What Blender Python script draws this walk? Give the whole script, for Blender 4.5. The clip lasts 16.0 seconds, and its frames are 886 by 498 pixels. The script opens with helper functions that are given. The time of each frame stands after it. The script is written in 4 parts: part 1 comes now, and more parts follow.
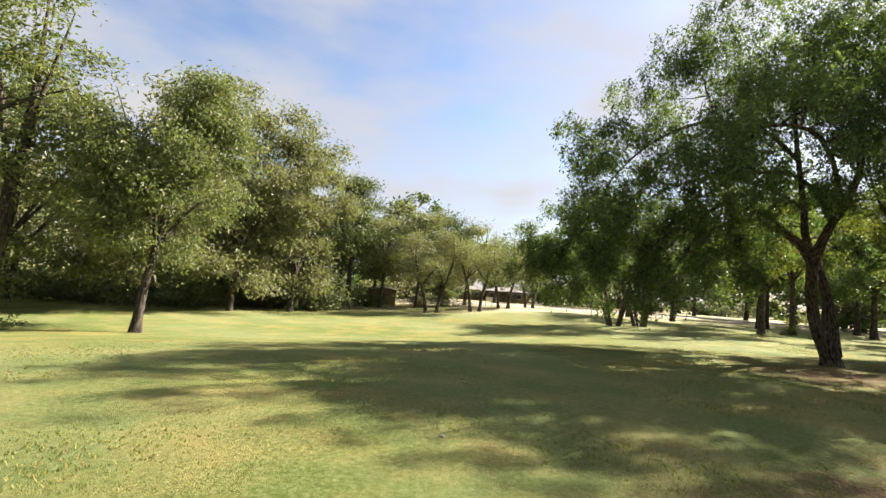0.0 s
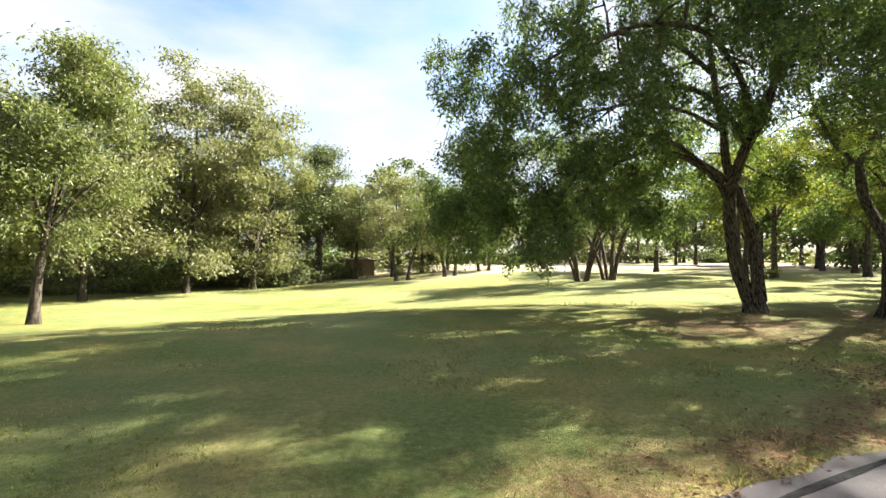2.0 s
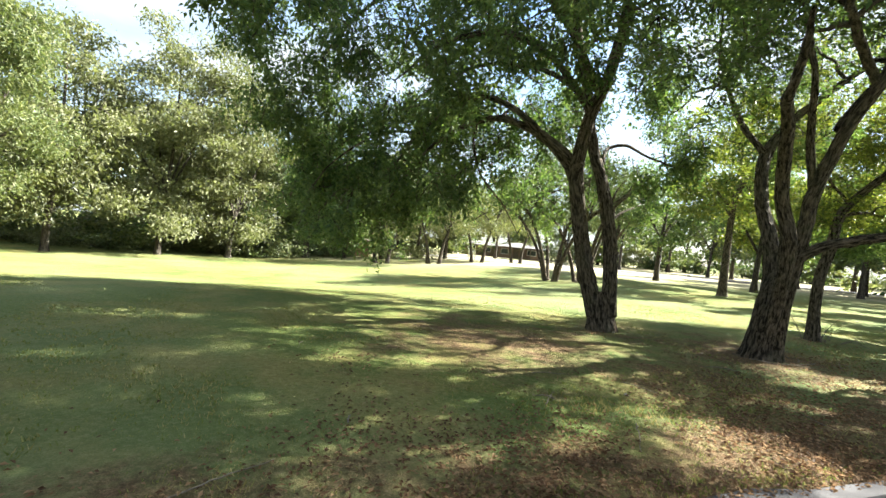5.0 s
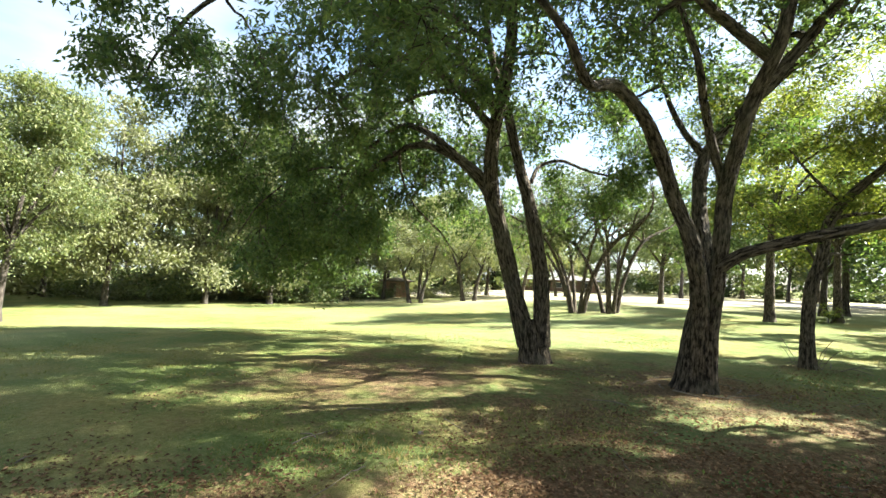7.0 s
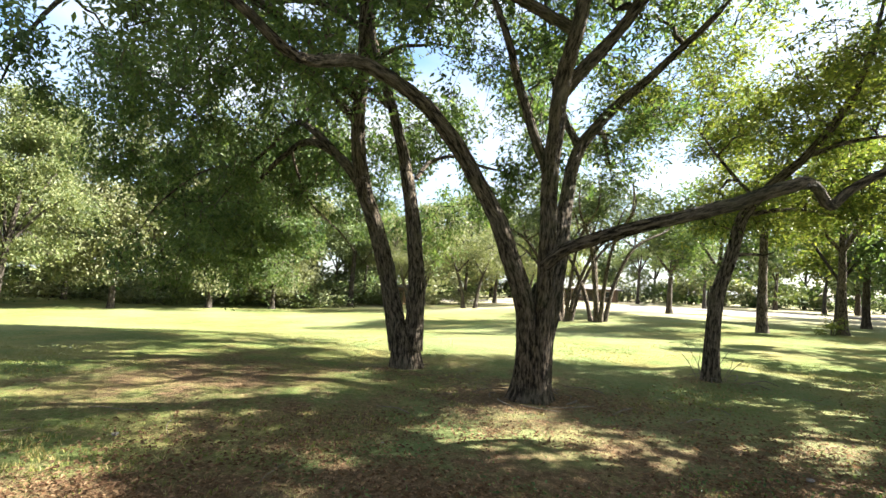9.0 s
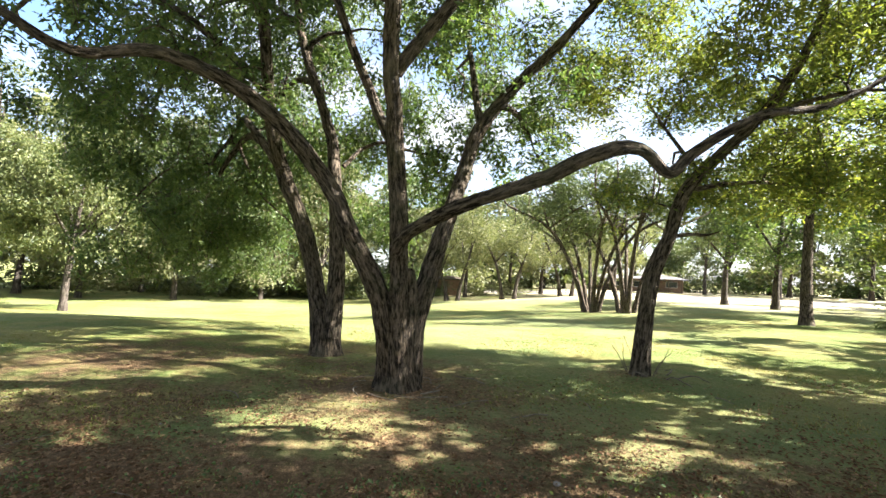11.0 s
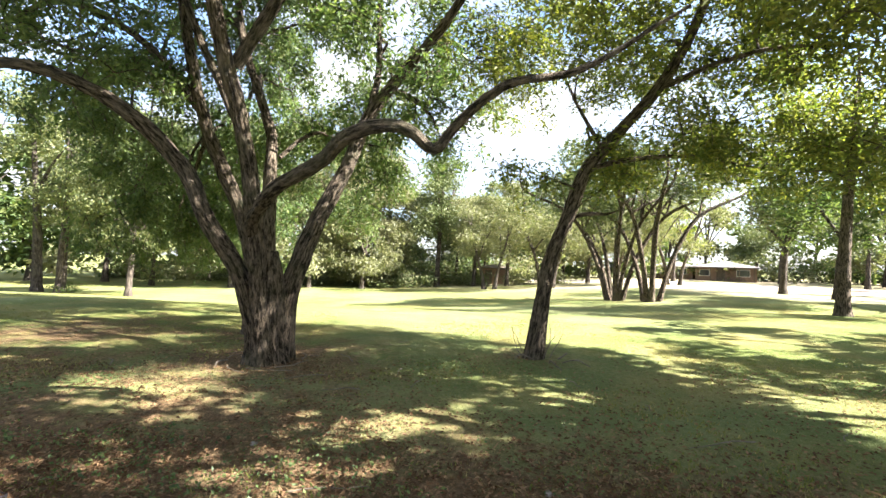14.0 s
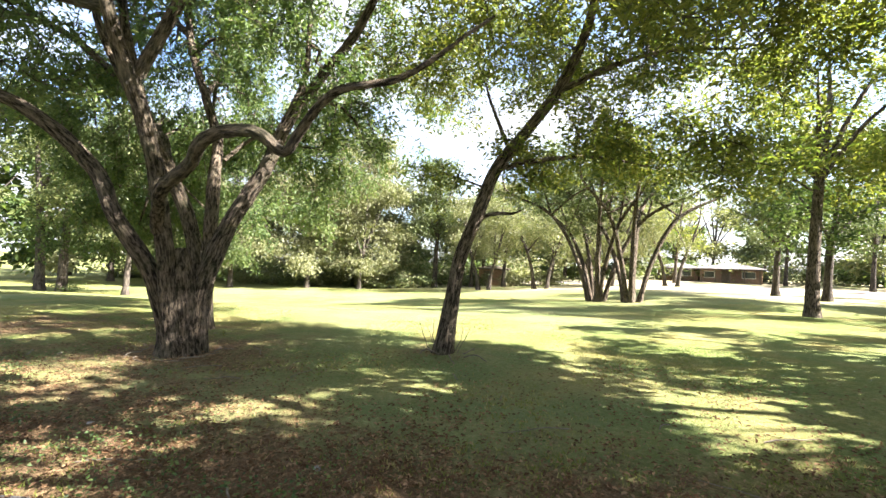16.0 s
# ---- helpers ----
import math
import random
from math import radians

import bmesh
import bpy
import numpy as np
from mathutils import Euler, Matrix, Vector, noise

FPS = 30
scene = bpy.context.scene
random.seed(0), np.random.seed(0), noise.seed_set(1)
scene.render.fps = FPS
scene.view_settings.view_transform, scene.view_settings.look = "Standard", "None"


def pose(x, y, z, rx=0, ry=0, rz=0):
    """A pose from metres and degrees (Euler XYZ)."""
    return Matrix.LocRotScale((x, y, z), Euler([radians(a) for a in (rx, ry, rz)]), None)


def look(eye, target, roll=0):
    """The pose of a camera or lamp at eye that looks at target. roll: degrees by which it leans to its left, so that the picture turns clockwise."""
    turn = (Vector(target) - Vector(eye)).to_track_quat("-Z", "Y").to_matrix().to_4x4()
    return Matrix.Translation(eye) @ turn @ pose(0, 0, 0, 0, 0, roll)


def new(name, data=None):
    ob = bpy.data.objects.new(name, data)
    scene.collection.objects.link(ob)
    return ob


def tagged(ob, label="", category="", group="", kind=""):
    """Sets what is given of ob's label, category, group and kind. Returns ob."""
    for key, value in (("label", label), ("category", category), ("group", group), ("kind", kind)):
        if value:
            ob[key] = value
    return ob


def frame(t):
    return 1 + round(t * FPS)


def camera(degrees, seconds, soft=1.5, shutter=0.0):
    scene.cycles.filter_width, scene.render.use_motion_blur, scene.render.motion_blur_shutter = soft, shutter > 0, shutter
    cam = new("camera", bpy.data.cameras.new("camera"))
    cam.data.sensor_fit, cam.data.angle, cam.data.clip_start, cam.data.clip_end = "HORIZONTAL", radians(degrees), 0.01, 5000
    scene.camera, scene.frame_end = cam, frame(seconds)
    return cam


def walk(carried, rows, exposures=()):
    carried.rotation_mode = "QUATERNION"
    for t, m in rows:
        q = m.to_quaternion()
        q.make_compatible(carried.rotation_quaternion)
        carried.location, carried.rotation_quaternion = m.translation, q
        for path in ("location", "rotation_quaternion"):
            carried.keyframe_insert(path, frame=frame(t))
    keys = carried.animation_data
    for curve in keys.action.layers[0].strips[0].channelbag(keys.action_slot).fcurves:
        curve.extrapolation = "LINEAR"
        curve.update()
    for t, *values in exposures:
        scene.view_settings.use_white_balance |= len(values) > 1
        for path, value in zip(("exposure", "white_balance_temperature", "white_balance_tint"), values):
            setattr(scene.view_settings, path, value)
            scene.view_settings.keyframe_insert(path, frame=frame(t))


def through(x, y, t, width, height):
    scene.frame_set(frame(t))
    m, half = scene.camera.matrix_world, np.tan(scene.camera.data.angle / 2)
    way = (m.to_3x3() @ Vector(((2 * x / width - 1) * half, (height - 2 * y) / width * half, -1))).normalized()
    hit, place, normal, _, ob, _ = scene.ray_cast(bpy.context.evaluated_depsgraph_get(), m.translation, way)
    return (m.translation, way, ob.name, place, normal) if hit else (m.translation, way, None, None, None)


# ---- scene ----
cam = camera(88.0, 16.0)
# seconds, place, tilt, lean, heading
ROWS = [
    (0.0, 0.146, 0.123, 1.649, 95.00, -4.01, 1.95),
    (0.5, 1.251, 0.669, 1.670, 93.21, -2.81, 2.10),
    (1.0, 2.397, 1.147, 1.659, 92.25, -2.37, 5.90),
    (1.5, 3.579, 1.667, 1.662, 91.46, -0.73, 6.45),
    (2.0, 4.770, 2.273, 1.659, 90.79, 0.08, 4.25),
    (2.5, 5.996, 2.865, 1.658, 90.70, -0.46, 3.87),
    (3.0, 7.208, 3.443, 1.666, 90.26, -1.05, 4.34),
    (3.5, 8.330, 3.934, 1.654, 89.88, -2.92, 6.65),
    (6.0, 12.741, 5.979, 1.666, 89.47, -2.77, 14.45),
    (6.5, 13.496, 6.253, 1.675, 94.02, -1.55, 17.66),
    (7.0, 14.280, 6.549, 1.663, 93.59, -2.03, 19.40),
    (7.5, 15.090, 6.938, 1.655, 93.76, -2.49, 21.02),
    (8.0, 15.816, 7.353, 1.633, 94.20, -2.96, 21.62),
    (8.5, 16.584, 7.755, 1.628, 94.46, -2.33, 22.51),
    (9.0, 17.266, 8.205, 1.624, 94.46, -2.49, 23.87),
    (9.5, 17.964, 8.619, 1.631, 94.21, -2.11, 24.90),
    (12.0, 20.844, 10.474, 1.662, 91.90, -2.89, 38.94),
    (12.5, 21.280, 10.735, 1.674, 91.37, -3.34, 40.71),
    (13.0, 21.725, 11.043, 1.651, 91.46, -3.12, 39.46),
    (13.5, 22.160, 11.271, 1.638, 91.29, -2.60, 41.06),
    (14.0, 22.444, 11.571, 1.605, 91.65, -1.59, 41.38),
    (14.5, 22.692, 11.796, 1.590, 91.33, -2.17, 42.24),
    (15.0, 23.117, 12.078, 1.585, 91.10, -2.16, 43.41),
    (15.5, 23.525, 12.253, 1.598, 91.70, -1.82, 42.67),
    (16.0, 23.969, 12.567, 1.597, 91.77, -1.72, 43.09),
]
EXPOSURES = [(0.0, 2.15, 6350, 14), (2.0, 2.78, 6250, 12), (3.5, 2.95, 5950, 6), (6.0, 3.03, 5750, 5), (9.5, 3.06, 5850, 11), (12.0, 3.26, 5850, 14), (16.0, 3.4, 5900, 15)]
walk(cam, [(t, pose(x, y, z, rx, ry, rz)) for t, x, y, z, rx, ry, rz in ROWS], EXPOSURES)

# ---------------------------------------------------------------- sky and sun
SUN_AZ, SUN_EL = 30.0, 37.0            # degrees from +x towards +y, and above the horizon


def sky():
    w = bpy.data.worlds.new("sky")
    scene.world = w
    w.use_nodes = True
    nt = w.node_tree
    nt.nodes.clear()
    out = nt.nodes.new("ShaderNodeOutputWorld")
    bg = nt.nodes.new("ShaderNodeBackground")
    tex = nt.nodes.new("ShaderNodeTexSky")
    tex.sky_type, tex.sun_disc = "NISHITA", False
    tex.sun_elevation, tex.sun_rotation = radians(SUN_EL), radians(90 - SUN_AZ)
    tex.dust_density, tex.air_density = 1.2, 1.0
    co = nt.nodes.new("ShaderNodeTexCoord")
    mp = nt.nodes.new("ShaderNodeMapping")
    mp.inputs["Scale"].default_value = (1.6, 1.6, 4.5)
    nz = nt.nodes.new("ShaderNodeTexNoise")
    nz.inputs["Scale"].default_value, nz.inputs["Detail"].default_value = 1.7, 7.0
    ramp = nt.nodes.new("ShaderNodeValToRGB")
    ramp.color_ramp.elements[0].position, ramp.color_ramp.elements[1].position = 0.3, 0.66
    mix = nt.nodes.new("ShaderNodeMix")
    mix.data_type = "RGBA"
    mix.inputs[7].default_value = (3.35, 3.3, 3.2, 1)
    nt.links.new(co.outputs["Generated"], mp.inputs["Vector"])
    nt.links.new(mp.outputs[0], nz.inputs["Vector"])
    nt.links.new(nz.outputs["Fac"], ramp.inputs["Fac"])
    nt.links.new(ramp.outputs["Color"], mix.inputs[0])
    nt.links.new(tex.outputs[0], mix.inputs[6])
    nt.links.new(mix.outputs[2], bg.inputs["Color"])
    bg.inputs["Strength"].default_value = 0.05
    nt.links.new(bg.outputs[0], out.inputs[0])


sky()
sun_data = bpy.data.lights.new("sun", "SUN")
sun_data.energy, sun_data.angle, sun_data.color = 5.0, radians(0.55), (1.0, 0.92, 0.77)
sun = new("sun", sun_data)
SUN_WAY = Vector((math.cos(radians(SUN_AZ)) * math.cos(radians(SUN_EL)),
                  math.sin(radians(SUN_AZ)) * math.cos(radians(SUN_EL)), math.sin(radians(SUN_EL))))
sun.matrix_world = look(SUN_WAY * 200, (0, 0, 0))

# ---------------------------------------------------------------- materials


class Nodes:
    """A short hand for node materials."""

    def __init__(self, name):
        self.mat = bpy.data.materials.new(name)
        self.mat.use_nodes = True
        self.nt = self.mat.node_tree
        self.nt.nodes.clear()
        self.out = self.nt.nodes.new("ShaderNodeOutputMaterial")
        self.bsdf = self.add("ShaderNodeBsdfPrincipled")
        self.nt.links.new(self.bsdf.outputs[0], self.out.inputs[0])
        self.co = self.add("ShaderNodeTexCoord")

    def add(self, kind, **sets):
        n = self.nt.nodes.new(kind)
        for key, value in sets.items():
            n.inputs[key.replace("_", " ")].default_value = value
        return n

    def link(self, a, b):
        self.nt.links.new(a, b)

    def noise(self, scale, detail=4.0, stretch=None, rough=0.55):
        n = self.add("ShaderNodeTexNoise", Scale=scale, Detail=detail, Roughness=rough)
        src = self.co.outputs["Object"]
        if stretch:
            m = self.add("ShaderNodeMapping", Scale=stretch)
            self.link(src, m.inputs["Vector"])
            src = m.outputs[0]
        self.link(src, n.inputs["Vector"])
        return n.outputs["Fac"]

    def ramp(self, fac, *stops):
        r = self.add("ShaderNodeValToRGB")
        el = r.color_ramp.elements
        while len(el) < len(stops):
            el.new(0.5)
        for e, (p, c) in zip(el, stops):
            e.position, e.color = p, (*c, 1)
        self.link(fac, r.inputs["Fac"])
        return r.outputs["Color"]

    def mix(self, fac, a, b, how="MIX"):
        m = self.add("ShaderNodeMix")
        m.data_type, m.blend_type = "RGBA", how
        for sock, v in ((m.inputs[0], fac), (m.inputs[6], a), (m.inputs[7], b)):
            if hasattr(v, "links"):
                self.link(v, sock)
            elif isinstance(v, tuple):
                sock.default_value = (*v, 1)
            else:
                sock.default_value = v
        return m.outputs[2]

    def bump(self, height, strength, distance=0.02):
        b = self.add("ShaderNodeBump", Strength=strength, Distance=distance)
        self.link(height, b.inputs["Height"])
        self.link(b.outputs[0], self.bsdf.inputs["Normal"])

    def done(self, colour, rough=0.85, spec=0.3):
        if hasattr(colour, "links"):
            self.link(colour, self.bsdf.inputs["Base Color"])
        else:
            self.bsdf.inputs["Base Color"].default_value = (*colour, 1)
        self.bsdf.inputs["Roughness"].default_value = rough
        self.bsdf.inputs["Specular IOR Level"].default_value = spec
        return self.mat


def mat_leaf(name, dark, mid, light, through=0.45):
    """Leaf: each one a shade of its own, letting light through."""
    k = Nodes(name)
    geo = k.add("ShaderNodeNewGeometry")
    c1 = k.ramp(geo.outputs["Random Per Island"], (0.0, dark), (0.5, mid), (1.0, light))
    big = k.noise(0.45, 2.0)
    c2 = k.mix(k.ramp(big, (0.35, (0, 0, 0)), (0.7, (1, 1, 1))), c1, light)
    col = k.mix(0.35, c1, c2)
    k.done(col, 0.5, 0.35)
    tr = k.add("ShaderNodeBsdfTranslucent")
    warm = k.mix(1.0, col, (1.2, 1.35, 0.65), "MULTIPLY")
    k.link(warm, tr.inputs["Color"])
    ms = k.add("ShaderNodeMixShader")
    ms.inputs[0].default_value = through
    k.link(k.bsdf.outputs[0], ms.inputs[1])
    k.link(tr.outputs[0], ms.inputs[2])
    k.link(ms.outputs[0], k.out.inputs[0])
    return k.mat


def mat_bark(name, dark, light, scale=1.0):
    """Furrowed bark; its grain runs along each limb."""
    k = Nodes(name)
    grain = k.add("ShaderNodeAttribute")
    grain.attribute_name = "grain"

    def along(size, detail, stretch, rough):
        m = k.add("ShaderNodeMapping", Scale=(1, 1, stretch))
        n = k.add("ShaderNodeTexNoise", Scale=size, Detail=detail, Roughness=rough)
        k.link(grain.outputs["Vector"], m.inputs["Vector"])
        k.link(m.outputs[0], n.inputs["Vector"])
        return n.outputs["Fac"]

    ridges = along(24 * scale, 8.0, 0.24, 0.74)
    plates = along(6 * scale, 4.0, 0.5, 0.6)
    col = k.ramp(ridges, (0.43, dark), (0.6, light))
    col = k.mix(k.ramp(k.noise(1.3, 3.0), (0.5, (0, 0, 0)), (0.8, (0.35, 0.35, 0.35))), col, (0.2, 0.175, 0.14))
    col = k.mix(k.ramp(k.noise(2.2, 2.0), (0.55, (0, 0, 0)), (0.8, (0.4, 0.4, 0.4))), col, (0.06, 0.075, 0.032))
    k.bump(k.mix(0.35, ridges, plates), 1.0, 0.2)
    return k.done(col, 0.92, 0.15)


def mat_ground():
    """Meadow: mown grass, straw patches, bare earth under the trees and along the path."""
    k = Nodes("meadow_grass")
    fine = k.noise(14.0, 8.0, None, 0.78)
    blades = k.noise(70.0, 4.0, None, 0.8)
    mid = k.noise(0.55, 6.0, None, 0.62)
    big = k.noise(0.11, 3.0)
    both = k.mix(0.45, fine, blades)
    col = k.ramp(both, (0.36, (0.045, 0.064, 0.012)), (0.5, (0.105, 0.135, 0.03)), (0.64, (0.225, 0.225, 0.11)))
    straw = k.ramp(mid, (0.44, (0, 0, 0)), (0.64, (0.75, 0.75, 0.75)))
    col = k.mix(straw, col, k.ramp(both, (0.36, (0.11, 0.085, 0.022)), (0.62, (0.34, 0.28, 0.1))))
    col = k.mix(k.ramp(big, (0.4, (0, 0, 0)), (0.65, (0.4, 0.4, 0.4))), col, (0.22, 0.24, 0.125))
    dry = k.add("ShaderNodeAttribute")
    dry.attribute_name = "dry"
    dmix = k.add("ShaderNodeMath")
    dmix.operation = "MULTIPLY"
    k.link(dry.outputs["Fac"], dmix.inputs[0])
    k.link(k.ramp(k.noise(0.16, 5.0), (0.38, (0, 0, 0)), (0.55, (1, 1, 1))), dmix.inputs[1])
    col = k.mix(dmix.outputs[0], col, (0.4, 0.34, 0.22))
    # bare earth where the vertex group of wear is high
    att = k.add("ShaderNodeAttribute")
    att.attribute_name = "earth"
    ragged = k.noise(1.6, 6.0, None, 0.7)
    add = k.add("ShaderNodeMath")
    add.operation = "ADD"
    k.link(att.outputs["Fac"], add.inputs[0])
    k.link(ragged, add.inputs[1])
    bare = k.ramp(add.outputs[0], (0.72, (0, 0, 0)), (0.98, (0.9, 0.9, 0.9)))
    soil = k.ramp(both, (0.37, (0.035, 0.02, 0.01)), (0.5, (0.13, 0.078, 0.042)), (0.63, (0.3, 0.19, 0.11)))
    col = k.mix(bare, col, soil)
    k.bump(both, 1.0, 0.05)
    return k.done(col, 0.95, 0.1)


def mat_asphalt():
    k = Nodes("worn_asphalt")
    grit = k.noise(140.0, 3.0, None, 0.8)
    wear = k.noise(1.2, 5.0)
    col = k.ramp(grit, (0.3, (0.045, 0.041, 0.042)), (0.7, (0.105, 0.096, 0.097)))
    col = k.mix(k.ramp(wear, (0.4, (0, 0, 0)), (0.7, (0.5, 0.5, 0.5))), col, (0.125, 0.113, 0.11))
    k.bump(grit, 0.5, 0.01)
    return k.done(col, 0.9, 0.2)


def mat_plain(name, a, b, scale=6.0, rough=0.85, bump=0.3, stretch=None, spec=0.25):
    k = Nodes(name)
    n = k.noise(scale, 5.0, stretch)
    col = k.ramp(n, (0.3, a), (0.7, b))
    k.bump(n, bump, 0.02)
    return k.done(col, rough, spec)


def mat_blade(name, a, b, c):
    k = Nodes(name)
    geo = k.add("ShaderNodeNewGeometry")
    col = k.ramp(geo.outputs["Random Per Island"], (0.0, a), (0.6, b), (1.0, c))
    k.done(col, 0.7, 0.2)
    tr = k.add("ShaderNodeBsdfTranslucent")
    k.link(col, tr.inputs["Color"])
    ms = k.add("ShaderNodeMixShader")
    ms.inputs[0].default_value = 0.5
    k.link(k.bsdf.outputs[0], ms.inputs[1])
    k.link(tr.outputs[0], ms.inputs[2])
    k.link(ms.outputs[0], k.out.inputs[0])
    return k.mat


LEAF_DARK = mat_leaf("leaf_dark_green", (0.03, 0.055, 0.019), (0.072, 0.115, 0.038), (0.16, 0.185, 0.065), 0.45)
LEAF_YELLOW = mat_leaf("leaf_yellow_green", (0.045, 0.07, 0.016), (0.11, 0.135, 0.03), (0.25, 0.235, 0.05), 0.48)
LEAF_PALE = mat_leaf("leaf_pale_green", (0.08, 0.087, 0.04), (0.15, 0.155, 0.075), (0.245, 0.237, 0.128), 0.36)
LEAF_OLIVE = mat_leaf("leaf_olive", (0.055, 0.075, 0.03), (0.115, 0.14, 0.055), (0.225, 0.225, 0.095), 0.38)
LEAF_FAR = mat_leaf("leaf_wood_green", (0.042, 0.062, 0.024), (0.085, 0.11, 0.042), (0.17, 0.188, 0.07), 0.2)
BARK_DARK = mat_bark("bark_furrowed_dark", (0.012, 0.009, 0.006), (0.19, 0.148, 0.105))
BARK_FAR = mat_bark("bark_far", (0.025, 0.02, 0.016), (0.11, 0.09, 0.072), 0.5)
GROUND = mat_ground()
ASPHALT = mat_asphalt()
TAR = mat_plain("tar_seal", (0.012, 0.012, 0.013), (0.03, 0.03, 0.03), 20.0, 0.95, 0.1, None, 0.04)
GRAVEL = mat_plain("pale_gravel", (0.26, 0.22, 0.19), (0.4, 0.345, 0.305), 3.0)
BLADE = mat_blade("grass_blade", (0.12, 0.15, 0.024), (0.18, 0.2, 0.042), (0.3, 0.28, 0.09))
STRAW = mat_blade("straw_blade", (0.2, 0.18, 0.05), (0.3, 0.25, 0.09), (0.42, 0.35, 0.16))
LITTER = mat_blade("dry_leaf", (0.07, 0.04, 0.02), (0.16, 0.09, 0.045), (0.34, 0.22, 0.12))
WOOD_DEAD = mat_plain("dead_wood", (0.08, 0.062, 0.045), (0.2, 0.165, 0.125), 14.0)
STONE = mat_plain("field_stone", (0.12, 0.105, 0.09), (0.24, 0.215, 0.185), 9.0)
SHINGLE = mat_plain("grey_shingle", (0.15, 0.135, 0.13), (0.25, 0.228, 0.22), 5.0)
SIDING = mat_plain("brown_siding", (0.17, 0.11, 0.08), (0.28, 0.19, 0.14), 4.0)
BRICK = mat_plain("tan_brick", (0.2, 0.125, 0.08), (0.33, 0.22, 0.15), 6.0)
PAINT = mat_plain("pale_paint", (0.62, 0.6, 0.55), (0.78, 0.76, 0.71), 3.0, 0.6, 0.1)


def mat_glass():
    k = Nodes("dark_window_glass")
    k.done((0.02, 0.025, 0.03), 0.08, 0.5)
    return k.mat


GLASS = mat_glass()

# ---------------------------------------------------------------- mesh helpers


class Geo:
    """Gathers vertices and four-cornered faces for one mesh."""

    def __init__(self):
        self.v, self.f, self.count, self.grain = [], [], 0, []

    def add(self, v, f):
        v, f = np.asarray(v, float).reshape(-1, 3), np.asarray(f, int).reshape(-1, 4)
        self.v.append(v)
        self.f.append(f + self.count)
        self.count += len(v)

    def mesh(self, name, base=(0, 0, 0), smooth=True):
        v, f = np.concatenate(self.v) - np.asarray(base, float), np.concatenate(self.f)
        m = bpy.data.meshes.new(name)
        m.vertices.add(len(v))
        m.vertices.foreach_set("co", v.astype(np.float32).ravel())
        m.loops.add(f.size)
        m.loops.foreach_set("vertex_index", f.astype(np.int32).ravel())
        m.polygons.add(len(f))
        m.polygons.foreach_set("loop_start", np.arange(0, f.size, 4, dtype=np.int32))
        m.polygons.foreach_set("use_smooth", np.full(len(f), smooth))
        if self.grain:
            at = m.attributes.new("grain", "FLOAT_VECTOR", "POINT")
            at.data.foreach_set("vector", np.concatenate(self.grain).astype(np.float32).ravel())
        m.update(calc_edges=True)
        return m


def mesh_part(name, geo, mat, parent, label="", base=(0, 0, 0), smooth=True, kind=""):
    """One mesh object under a thing; geometry given in the world is moved to the thing's base."""
    m = geo.mesh(name, base, smooth)
    m.materials.append(mat)
    ob = new(name, m)
    ob.parent = parent
    return tagged(ob, label, kind=kind)


def part(name, bm, mat, parent, label=""):
    m = bpy.data.meshes.new(name)
    bm.to_mesh(m)
    bm.free()
    m.materials.append(mat)
    ob = new(name, m)
    ob.parent = parent
    return tagged(ob, label)


def box(x0, y0, z0, x1, y1, z1, bevel=0.0):
    bm = bmesh.new()
    bmesh.ops.create_cube(bm, size=1)
    bmesh.ops.scale(bm, vec=(x1 - x0, y1 - y0, z1 - z0), verts=bm.verts)
    bmesh.ops.translate(bm, vec=((x0 + x1) / 2, (y0 + y1) / 2, (z0 + z1) / 2), verts=bm.verts)
    if bevel:
        bmesh.ops.bevel(bm, geom=bm.edges[:], offset=bevel, segments=2, affect="EDGES")
    return bm


def smoothstep(lo, hi, v):
    u = np.clip((v - lo) / (hi - lo), 0, 1)
    return u * u * (3 - 2 * u)


PATH_WAY, PATH_SIDE = np.array((0.88, 0.475)), np.array((-0.475, 0.88))


def land(x, y):
    """Height of the meadow: level along the path, falling away to the far side."""
    across = x * PATH_SIDE[0] + y * PATH_SIDE[1]
    along = x * PATH_WAY[0] + y * PATH_WAY[1]
    return -1.35 * smoothstep(10, 27, across) * (1 - smoothstep(5, 38, along))


def curve(points, step):
    """A smooth line through the points (Catmull-Rom), with even steps; each row may hold x, y, z and a radius."""
    p = np.asarray(points, float)
    p = np.vstack([2 * p[0] - p[1], p, 2 * p[-1] - p[-2]])
    out = []
    for a, b, c, d in zip(p, p[1:], p[2:], p[3:]):
        n = max(2, int(np.linalg.norm(c[:3] - b[:3]) / step))
        t = (np.arange(n) / n)[:, None]
        out.append(0.5 * (2 * b + (c - a) * t + (2 * a - 5 * b + 4 * c - d) * t ** 2 + (3 * b - a - 3 * c + d) * t ** 3))
    out.append(p[-2:-1])
    return np.vstack(out)


